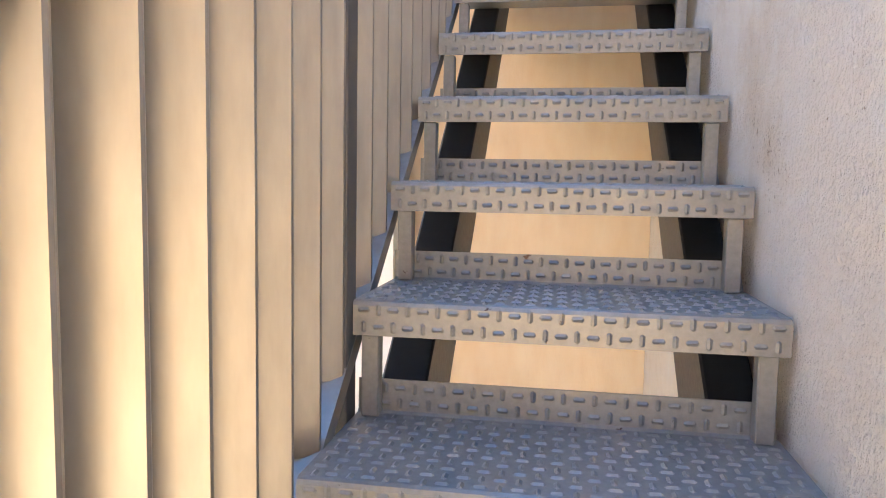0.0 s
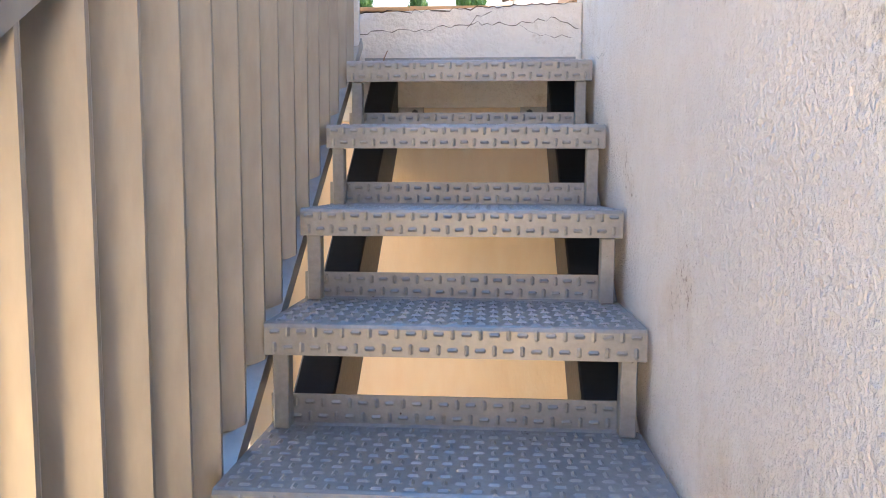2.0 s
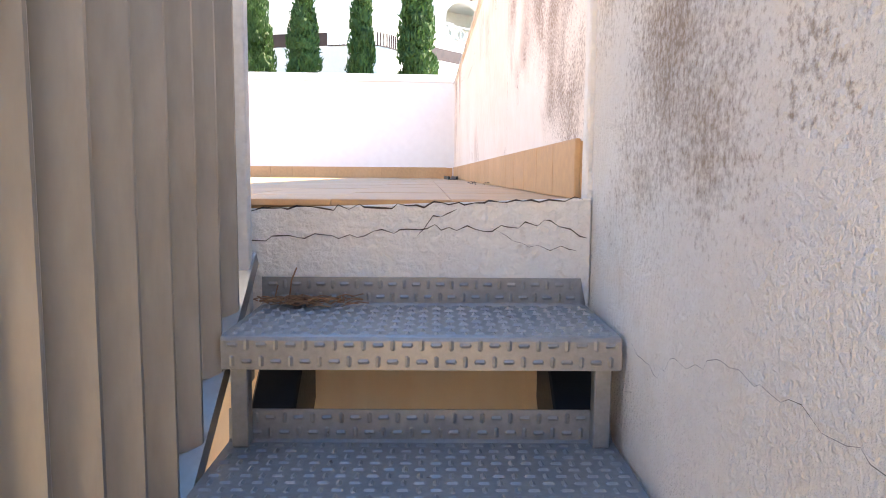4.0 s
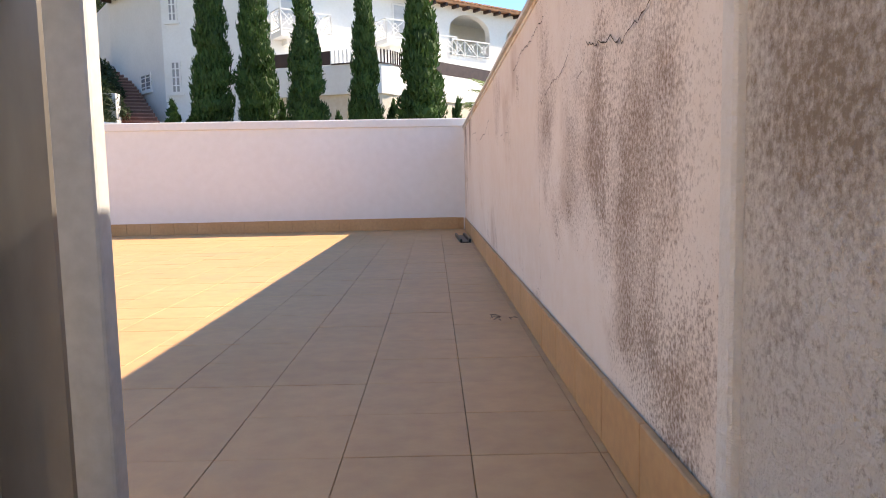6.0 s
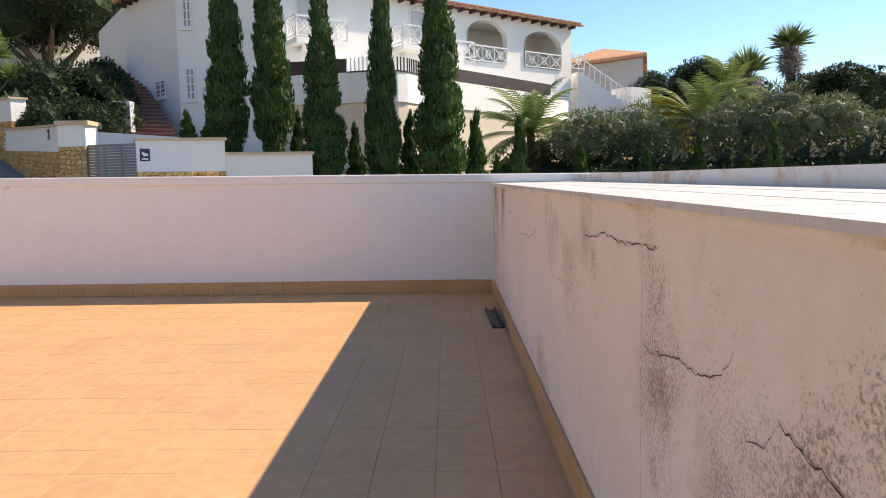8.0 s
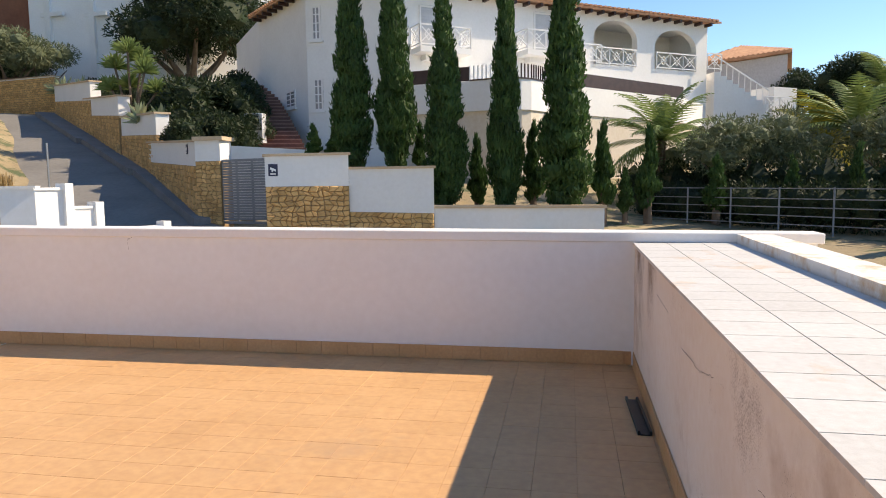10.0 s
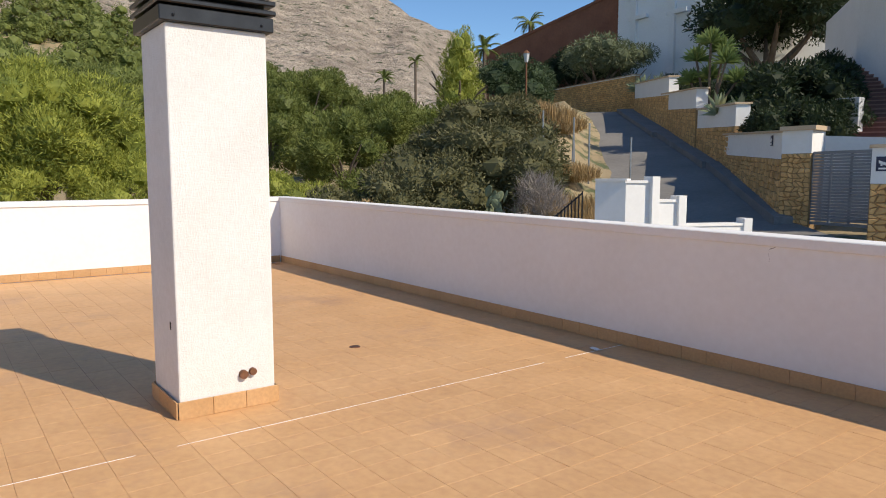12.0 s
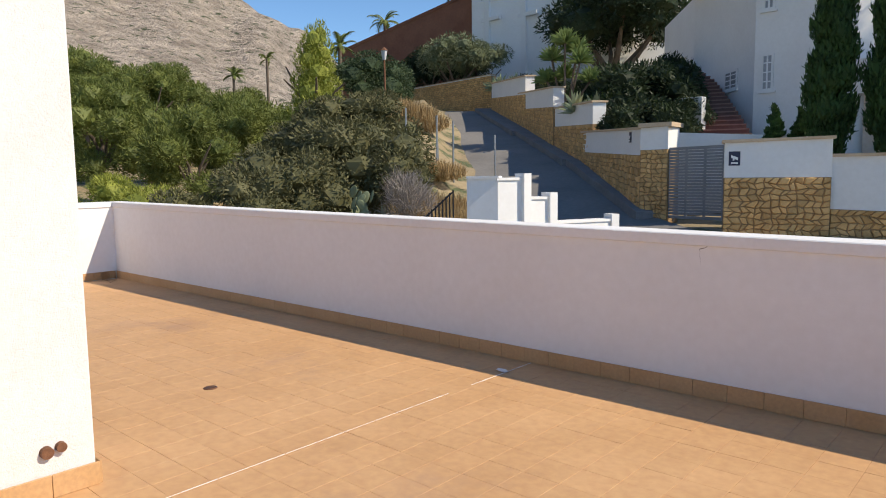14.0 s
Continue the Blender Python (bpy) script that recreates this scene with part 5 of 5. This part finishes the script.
for b, d, z, s in ((47.5, 62, 7.5, 0.75), (45.5, 61, 8.0, 0.8), (44.0, 60, 8.2, 0.75), (41.5, 78, 16.5, 1.2), (50.0, 58, 6.5, 0.7)):
    tree("evergreen_tree", "dark shaded evergreen against the red wall", "tree", Q(b, d, z), dark_tr, dark_cr[1], "", s, b)

# garden planting above the retaining wall
shrub = [crown_mesh("crown", lobes(10, 0.8, 0.45, 0.42, s, 0.5), 2600, 0.12, m, seed=s) for s, m in ((91, L_DARK), (92, L_BRIGHT))]
for b, d, z, s, v in ((30.0, 29.6, 2.9, 1.4, 0), (28.3, 28.6, 2.7, 1.2, 0), (32.2, 31.0, 3.8, 1.2, 1), (33.4, 32.5, 3.8, 0.9, 0), (31.5, 31, 4.0, 1.6, 0), (29.6, 31.5, 4.2, 1.6, 0), (27.6, 33, 4.6, 1.4, 0), (26.8, 30.5, 3.6, 0.9, 0),
                      (34.6, 36, 4.8, 1.0, 0), (32.6, 36, 5.0, 1.4, 0), (28.0, 38, 6.0, 1.2, 0), (36.4, 42, 6.0, 1.1, 0), (38.2, 49, 7.0, 1.1, 0), (31.8, 27.0, 2.9, 0.9, 0)):
    tree("shrub", "dark green garden shrub above the wall" if v == 0 else "bright green garden shrub above the wall", "bush", Q(b, d, z), None, shrub[v], "garden shrubs", s, b)


def rosette(name, label, at, n, length, mat, seed, tufts=((0, 0, 0),), width=0.06, stem=0.0):
    ob = thing(name, label, "plant", at)
    g = random.Random(seed)
    verts, faces = [], []
    for tx, ty, tz in tufts:
        for i in range(n):
            a, el = g.random() * 6.283, radians(g.uniform(0, 85))
            d = Vector((math.cos(a) * math.cos(el), math.sin(a) * math.cos(el), math.sin(el)))
            s = d.orthogonal().normalized() * width
            c = Vector((tx, ty, tz))
            L = length * g.uniform(0.7, 1.1)
            o = len(verts)
            verts += [c - s * 0.6, c + s * 0.6, c + d * L * 0.6 + s, c + d * L + Vector((0, 0, -0.08)), c + d * L * 0.6 - s]
            faces.append((o, o + 1, o + 2, o + 3, o + 4))
    me = bpy.data.meshes.new("leaves")
    me.from_pydata(verts, [], faces)
    me.materials.append(mat)
    if stem:
        for tx, ty, tz in tufts:
            part("stem", tube([(tx * 0.2, ty * 0.2, -0.3), (tx * 0.6, ty * 0.6, tz * 0.5), (tx, ty, tz)], stem, 6), M_BARK, ob)
    part("leaves", me, None, ob)
    return ob


for b, d, z0, h in ((-24.5, 47.5, 3.5, 5.6), (-21.8, 43.4, 3.0, 4.2)):
    fp = rosette("fan_palm", "tall fan palm with a shaggy trunk against the sky", Q(b, d, z0), 190, 1.55, L_PALM, int(h * 9), ((0, 0, h),), 0.075, 0.22)
    part("skirt", crown_mesh("skirt", [(0, 0, h - 0.9, 0.55, 0.55, 0.9)], 700, 0.5, L_GREY, slim=0.12, core=0.8, seed=3), None, fp, "hanging dead grey-brown fronds")
rosette("yucca", "tall yucca with spiky green rosettes", Q(35.7, 33.6, 4.6), 110, 0.8, L_PALM, 3,
        ((-0.7, 0, 2.3), (0.5, 0.2, 2.6), (0.9, -0.2, 2.0), (-0.2, 0.3, 1.5), (-1.1, 0.2, 1.4), (0.2, -0.3, 2.9), (1.1, 0.3, 1.2)), 0.05, 0.05)
rosette("agave", "pale agave with long pointed leaves", Q(35.0, 30.4, 4.1), 30, 1.0, L_AGAVE, 4, ((0, 0, 0.1), (0.7, 0.3, 0.0)), 0.07)
rosette("agave", "pale agave on the upper wall", Q(40.2, 49.5, 7.6), 26, 1.1, L_AGAVE, 6, ((0, 0, 0.1), (-1.0, 0.6, 0.0), (1.2, 0, 0)), 0.07)
ac = thing("air_conditioner", "grey-green outdoor air conditioning unit by the steps", "appliance", Q(26.6, 30.4, 3.4))
part("casing", box(-0.45, 0.45, -0.2, 0.2, 0, 1.25, 0.03, 2), M_SHUT, ac)
part("grille", box(-0.36, 0.12, -0.215, -0.201, 0.15, 0.65, 0.01), M_GREYWALL, ac)

# rail fence and hedge at the street corner
rf = thing("rail_fence", "grey metal fence with horizontal rails before the garden", "fence", (0, 0, 0))
f0, f1 = Q(-5.5, 25.4), Q(-31, 20.6)
for z in (0.25, 0.5, 0.75, 1.0, 1.3):
    part("rail", bar(f0 + Vector((0, 0, z + 0.05)), f1 + Vector((0, 0, z)), 0.025, 0.03), M_GATE, rf)
for i in range(8):
    e = f0.lerp(f1, i / 7)
    part("post", bar(e + Vector((0, 0, -0.5)), e + Vector((0, 0, 1.36)), 0.045, 0.045), M_GATE, rf)
hedge = crown_mesh("crown", [(i * 0.7, 0.25 * math.sin(i * 1.7), 0.7, 0.62, 0.5, 0.75) for i in range(22)], 13000, 0.10, L_DARK, core=0.85, seed=95)
o = tree("hedge", "clipped dark green hedge behind the rail fence", "hedge", Q(-5.2, 26.6, 0.1), None, hedge)
o.rotation_euler = (0, 0, math.atan2((f1 - f0).y, (f1 - f0).x))
o2 = copy_thing(o, Matrix.Translation(Q(-4.0, 30.5, 0.3)) @ Matrix.Rotation(math.atan2((f1 - f0).y, (f1 - f0).x) - 0.1, 4, "Z"))
o2.scale = (1.25, 1.3, 1.5)


# the land beyond, turned and levelled to the terrace
def settle(v):
    c = Q(0, 0)
    d = Vector((v.x - c.x, v.y - c.y))
    r = d.length
    d.rotate(Matrix.Rotation(radians(-1.95), 2))
    return Vector((c.x + d.x * 1.10, c.y + d.y * 1.10, 1.68 + 1.10 * (v.z - 1.60) - 0.0085 * r))


done = set()
for ob in [o for o in bpy.data.objects if o not in terrace_things and o.parent is None]:
    for o in (ob, *ob.children_recursive):
        up, moved = o.parent, False
        while up:
            moved, up = moved or up in done, up.parent
        if moved:
            continue
        if o.matrix_basis == Matrix.Identity(4):
            if o.type == "MESH" and o.data not in done:
                done.add(o.data)
                for v in o.data.vertices:
                    v.co = settle(v.co)
        else:
            m = o.matrix_basis.copy()
            lin = Matrix.Rotation(radians(-1.95), 4, "Z") @ Matrix.Scale(1.10, 4) @ m
            lin.translation = settle(m.translation)
            o.matrix_basis = lin
            done.add(o)

# ---- floor tiles: columns run along the terrace wall ----
def tile_quad(u0, u1, v0, v1, z, lip=0.0009, h=0.012):
    """Vertices and faces of one tile with eased edges; its columns lean with the wall."""
    vs = []
    for k, zz in ((0.0, z - h), (0.0, z - lip), (lip, z)):
        for u, v in ((u0 + k, v0 + k), (u1 - k, v0 + k), (u1 - k, v1 - k), (u0 + k, v1 - k)):
            vs.append((u + SKEW * v, v, zz))
    fs = [(8, 9, 10, 11)]
    for a in (0, 4):
        for i in range(4):
            j = (i + 1) % 4
            fs.append((a + i, a + j, a + 4 + j, a + 4 + i))
    return vs, fs


GAP = 0.0007
cols = [(-0.280 + TILE * i, -0.280 + TILE * (i + 1)) for i in range(-62, 3)]
rows = [(1.040 + TILE * j, 1.040 + TILE * (j + 1)) for j in range(-5, 25)]
jv, jf = [], []
g = random.Random(4)
near_tiles = []
for u0, u1 in cols:
    u1 = min(u1, -0.016)
    if u1 - u0 < 0.01 or u0 < LEFT + 0.02:
        continue
    for v0, v1 in rows:
        v0, v1 = max(v0, EDGE_Y + 0.003), min(v1, FAR - 0.003)
        if v1 - v0 < 0.02:
            continue
        z = g.uniform(-0.0007, 0.0007)
        whole = u1 - u0 > TILE - 0.002 and v1 - v0 > TILE - 0.002
        if whole and u0 > -2.7 and v0 > 0:
            near_tiles.append((u0, v0, z))
            continue
        tv, tf = tile_quad(u0 + GAP, u1 - GAP, v0 + GAP, v1 - GAP, z)
        o = len(jv)
        jv += tv
        jf += [tuple(o + k for k in f) for f in tf]
me = bpy.data.meshes.new("floor_tiles")
me.from_pydata(jv, [], jf)
me.materials.append(M_TILE_J)
rest = part("floor_tiles", me, None, floor)
tagged(rest, "terracotta floor tiles farther along the terrace", kind="stuff")
tv, tf = tile_quad(GAP, TILE - GAP, GAP, TILE - GAP, 0.0)
share = bpy.data.meshes.new("tile")
share.from_pydata(tv, [], tf)
share.materials.append(M_TILE)
for u0, v0, z in near_tiles:
    ob = new("tile", share)
    ob.parent = floor
    ob.location = (u0 + SKEW * v0, v0, z)

# ---- skirting ----
SK_H, SK_T = 0.125, 0.012
base_r = setting("baseboard_right", prism([(wall_x(0.11) - 0.004, 0.11), (wall_x(0.11), 0.11), (wall_x(FAR), FAR - 0.002), (wall_x(FAR) - 0.004, FAR - 0.002)], 0.001, SK_H - 0.004), M_GROUT,
                 "tan tile skirting along the stained wall", "skirting")
base_f = setting("baseboard_far", box(LEFT + 0.002, wall_x(FAR) - 0.02, FAR - 0.004, FAR - 0.0005, 0.001, SK_H - 0.004), M_GROUT, "tan tile skirting along the street parapet", "skirting")
base_l = setting("baseboard_left", box(LEFT + 0.0005, LEFT + 0.004, 0.02, FAR - 0.02, 0.001, SK_H - 0.004), M_GROUT, "tan tile skirting along the end parapet", "skirting")
sk_x = tidy(box(-SK_T, 0, 0.0012, 0.2508, 0, SK_H, 0.002), "skirting_tile")
sk_y = tidy(box(0.0012, 0.2508, -SK_T, 0, 0, SK_H, 0.002), "skirting_tile")
for me in (sk_x, sk_y):
    me.materials.append(M_SKIRT)
for j in range(27):
    y = 0.108 + j * 0.252
    if y + 0.252 < FAR - 0.005:
        ob = new("skirting_tile", sk_x)
        ob.parent, ob.location, ob.rotation_euler = base_r, (wall_x(y) - 0.004, y, 0.001), (0, 0, -math.atan(SKEW))
    ob = new("skirting_tile", sk_x)
    ob.parent, ob.location = base_l, (LEFT + SK_T + 0.004, y if y + 0.27 < FAR else FAR - 0.275, 0.001)
for j in range(58):
    ob = new("skirting_tile", sk_y)
    ob.parent, ob.location = base_f, (LEFT + 0.03 + j * 0.252, FAR - 0.004, 0.001)
for y in (-0.002, CD + 0.002 + SK_T):
    for j in range(3):
        part("skirting_tile", box(-CW + 0.213 * j + 0.001, -CW + 0.213 * (j + 1) - 0.001, y - SK_T, y, 0.001, SK_H, 0.002), M_SKIRT, chimney)
for x in (0.0, -CW - 0.002):
    for j in range(3):
        part("skirting_tile", box(x - 0.002, x + SK_T, 0.001 + 0.242 * j, 0.240 + 0.242 * j, 0.001, SK_H, 0.002), M_SKIRT, chimney)
# chimney details: pipe stubs in a broken patch, a small vent hole, cowl rivets
for k, (y, r) in enumerate(((0.470, 0.034), (0.540, 0.028))):
    bm = bmesh.new()
    bmesh.ops.create_cone(bm, cap_ends=True, segments=14, radius1=r, radius2=r * 0.92, depth=0.05, matrix=Matrix.Translation((-0.006, y, 0.248 + 0.012 * k)) @ Matrix.Rotation(radians(90), 4, "Y"))
    part("pipe_stub", bm, M_RUST, chimney, "rusty cut pipe end")
part("vent_hole", box(-0.165, -0.14, 0.008, 0.016, 0.61, 0.67, 0.004), M_BLACK, chimney, "small dark vent hole")
for y in (0.06, CD - 0.06):
    bm = bmesh.new()
    bmesh.ops.create_icosphere(bm, subdivisions=1, radius=0.012, matrix=Matrix.Translation((0.031, y, 2.74)))
    part("rivet", bm, M_BLACK, cow)

# ---- pale tiles on the wall top ----
TL = 0.245
k = 0
for ci in range(3):
    for j in range(-14, 29):
        y0, y1 = j * TL, (j + 1) * TL
        y0, y1 = max(y0, -3.19), min(y1, FAR - 0.004)
        if y1 - y0 < 0.05:
            continue
        a0, a1 = (wall_x(max(y, 0)) - 0.02 for y in (y0, y1))
        b0, b1 = (0.825 - 0.11 * (y + 3.2) / (FAR + 3.2) for y in (y0, y1))
        f0, f1 = ci / 3, (ci + 1) / 3
        e = 0.0025
        pts = [(a0 + (b0 - a0) * f0 + e, y0 + e), (a0 + (b0 - a0) * f1 - e, y0 + e), (a1 + (b1 - a1) * f1 - e, y1 - e), (a1 + (b1 - a1) * f0 + e, y1 - e)]
        part("tile", prism(pts, TOP - 0.005, TOP + 0.010 + 0.0008 * ((ci * 7 + j * 3) % 3)), M_TOPTILE, top)

# ---- cracks ----
def crack(name, label, way, width, to3d, seed, wall):
    """A thin jagged crack along waypoints on a wall."""
    g = random.Random(seed)
    pts = []
    for (a, b), (c, d) in zip(way, way[1:]):
        n = max(2, int(math.hypot(c - a, d - b) / 0.016))
        for i in range(n):
            f = i / n
            pts.append((a + (c - a) * f + g.uniform(-0.005, 0.005), b + (d - b) * f + g.uniform(-0.006, 0.006)))
    pts.append(way[-1])
    verts, faces = [], []
    for i, (a, b) in enumerate(pts):
        w = width * g.uniform(0.25, 1.0) * (0.3 if i in (0, len(pts) - 1) else 1)
        verts += [to3d(a, b - w), to3d(a, b + w)]
    faces = [(2 * i, 2 * i + 2, 2 * i + 3, 2 * i + 1) for i in range(len(pts) - 1)]
    me = bpy.data.meshes.new(name)
    me.from_pydata(verts, [], faces)
    part(name, me, M_CRACK, wall, label)


terr = bpy.data.objects["wall_terrace"]
stairw = bpy.data.objects["wall_stair"]
rface = bpy.data.objects["riser_face"]
on_t = lambda y, z: (wall_x(y) - 0.0035 , y, z)
on_s = lambda y, z: (-0.0035, y, z)
on_r = lambda x, z: (x, EDGE_Y - 0.0025, z + 0.012 + 0.038 * x)
crack("crack", "jagged dark crack", ((1.48, 0.747), (1.41, 0.735), (1.21, 0.773), (1.12, 0.765), (1.03, 0.783), (0.96, 0.83), (0.937, 0.90)), 0.0016, on_t, 1, terr)
crack("crack", "wide jagged dark crack", ((0.796, 0.789), (0.70, 0.768), (0.596, 0.76), (0.514, 0.737), (0.42, 0.752), (0.345, 0.765), (0.30, 0.79), (0.274, 0.80), (0.227, 0.808), (0.217, 0.835), (0.193, 0.87), (0.165, 0.93)), 0.0021, on_t, 2, terr)
crack("crack", "hairline crack", ((0.796, 0.789), (0.84, 0.74), (0.90, 0.725)), 0.0013, on_t, 3, terr)
crack("crack", "straight plaster seam", ((1.47, 0.96), (1.465, 0.6), (1.46, 0.2)), 0.0022, lambda y, z: (wall_x(y) - 0.0035, y + (z % 0.004), z), 4, terr)
crack("crack", "hairline crack", ((2.16, 0.93), (1.84, 0.965), (1.66, 0.955), (1.48, 0.965), (1.36, 0.97)), 0.0022, on_t, 5, terr)
crack("crack", "hairline crack", ((2.74, 0.71), (2.60, 0.72), (2.52, 0.68), (2.46, 0.715), (2.38, 0.71)), 0.0015, on_t, 6, terr)
crack("crack", "hairline crack", ((5.2, 0.89), (4.7, 0.87), (4.54, 0.80), (4.50, 0.76)), 0.0024, on_t, 7, terr)
crack("crack", "broken hairline crack", ((4.2, 0.78), (3.9, 0.80), (3.7, 0.80), (3.4, 0.86)), 0.0024, on_t, 14, terr)
crack("crack", "faint wandering crack", ((-0.25, -0.213), (-0.39, -0.226), (-0.455, -0.184), (-0.50, -0.187), (-0.57, -0.157), (-0.63, -0.146), (-0.68, -0.153), (-0.75, -0.142), (-0.80, -0.149), (-0.87, -0.147), (-1.2, -0.16)), 0.0004, on_s, 8, stairw)
crack("crack", "horizontal crack below the floor edge", ((-0.70, -0.075), (-0.62, -0.06), (-0.5, -0.068), (-0.33, -0.052), (-0.2, -0.062), (-0.08, -0.05), (-0.01, -0.085)), 0.0015, on_r, 9, rface)
crack("crack", "branching crack", ((-0.35, -0.07), (-0.32, -0.035), (-0.27, -0.02)), 0.0014, on_r, 10, rface)
crack("crack", "branching crack", ((-0.2, -0.06), (-0.14, -0.095), (-0.03, -0.11)), 0.001, on_r, 11, rface)
crack("crack", "dark gap below the floor tiles", ((-0.70, -0.008), (-0.4, -0.009), (-0.02, -0.008)), 0.0022, on_r, 12, rface)
far_w = bpy.data.objects["wall_far"]
crack("crack", "hairline crack in the parapet", ((-4.87, 1.16), (-4.88, 1.12), (-4.95, 1.09), (-4.945, 0.98)), 0.003, lambda x, z: (x + (z % 0.003), FAR - 0.0035, z), 13, far_w)

# ---- expansion joint, drain, small litter ----
joint = bmesh.new()
g = random.Random(8)
y = 0.03
while y < FAR - 0.15:
    L = g.uniform(0.08, 0.35)
    if g.random() < 0.93:
        x0, x1 = -6.29 - 0.018 * y, -6.29 - 0.018 * (y + L)
        w = g.uniform(0.001, 0.0027)
        prism([(x0 - w, y), (x0 + w, y), (x1 + w, y + L), (x1 - w, y + L)], 0.0002, 0.0024, joint)
    y += L + g.uniform(0.0, 0.012)
tagged(part("joint_filler", joint, M_COPE, floor, "pale crumbling filler in the expansion joint"), kind="stuff")
chip = thing("plaster_chip", "broken white plaster chip on the tiles", "debris", (-6.44, 6.40, 0.001))
bm = bmesh.new()
bmesh.ops.create_icosphere(bm, subdivisions=1, radius=0.05)
for v in bm.verts:
    v.co = Vector((v.co.x * 1.5 + g.uniform(-.012, .012), v.co.y * 0.7 + g.uniform(-.012, .012), v.co.z * 0.22 + 0.011))
part("flake", bm, M_COPE, chip)
drain = thing("floor_drain", "small rusty round floor drain", "drain", (-7.924, 4.564, 0.001))
bm = bmesh.new()
bmesh.ops.create_cone(bm, cap_ends=True, segments=20, radius1=0.055, radius2=0.05, depth=0.006, matrix=Matrix.Translation((0, 0, 0.003)))
part("plate", bm, M_RUST, drain)
for i in range(5):
    part("slot", box(-0.03, 0.03, -0.045 + i * 0.02, -0.037 + i * 0.02, 0.0062, 0.0075), M_BLACK, drain)
mat_strip = thing("rubber_gutter", "black rubber strip lying along the wall", "strip", (-0.155, 5.06, 0.001))
bm = bmesh.new()
prof = [(-0.045, 0.0), (0.045, 0.0), (0.045, 0.03), (0.03, 0.03), (0.026, 0.008), (-0.026, 0.008), (-0.03, 0.03), (-0.045, 0.03)]
a = [bm.verts.new((x, 0, z)) for x, z in prof]
b = [bm.verts.new((x - 0.03, 0.72, z)) for x, z in prof]
bm.faces.new(a[::-1]), bm.faces.new(b)
for i in range(8):
    bm.faces.new((a[i], a[(i + 1) % 8], b[(i + 1) % 8], b[i]))
part("channel", bm, M_BLACK, mat_strip)


def litter(label, at, n, spread, length, mat, seed, rise=0.012):
    g = random.Random(seed)
    bm = bmesh.new()
    for i in range(n):
        x, y, a = g.gauss(0, spread[0]), g.gauss(0, spread[1]), g.random() * 3.14
        L = length * g.uniform(0.5, 1.1)
        z = 0.002 + g.random() * rise
        tube([(x, y, z), (x + math.cos(a) * L * 0.5, y + math.sin(a) * L * 0.5, z + 0.004), (x + math.cos(a) * L, y + math.sin(a) * L, z)], 0.0011, 4, bm)
    tagged(part("dry_litter", bm, mat), label, "litter", kind="stuff").location = at


M_NEEDLE = surf("dry_brown_needles", (0.16, 0.07, 0.03), (0.28, 0.15, 0.07), 20, 0.8, 0, 0)
litter("dry brown pine needles on the top tread", (-0.575, 0.012, Z6 + 0.004), 130, (0.045, 0.018), 0.05, M_NEEDLE, 1)
litter("dark dry twigs on the floor tiles", (-0.155, 1.80, 0.001), 10, (0.025, 0.015), 0.045, M_CRACK, 2)
litter("dry dirt swept against the parapet corner", (-14.55, 6.5, 0.001), 40, (0.10, 0.05), 0.07, M_NEEDLE, 3)
bm = tube([(-0.60, 0.03, Z6 + 0.005), (-0.595, 0.035, Z6 + 0.05), (-0.585, 0.038, Z6 + 0.075)], 0.0016, 5)
tube([(-0.63, 0.03, Z6 + 0.005), (-0.622, 0.035, Z6 + 0.04)], 0.0014, 5, bm)
tagged(part("dry_twig", bm, M_NEEDLE), "dry brown twigs standing on the top tread", "twig")
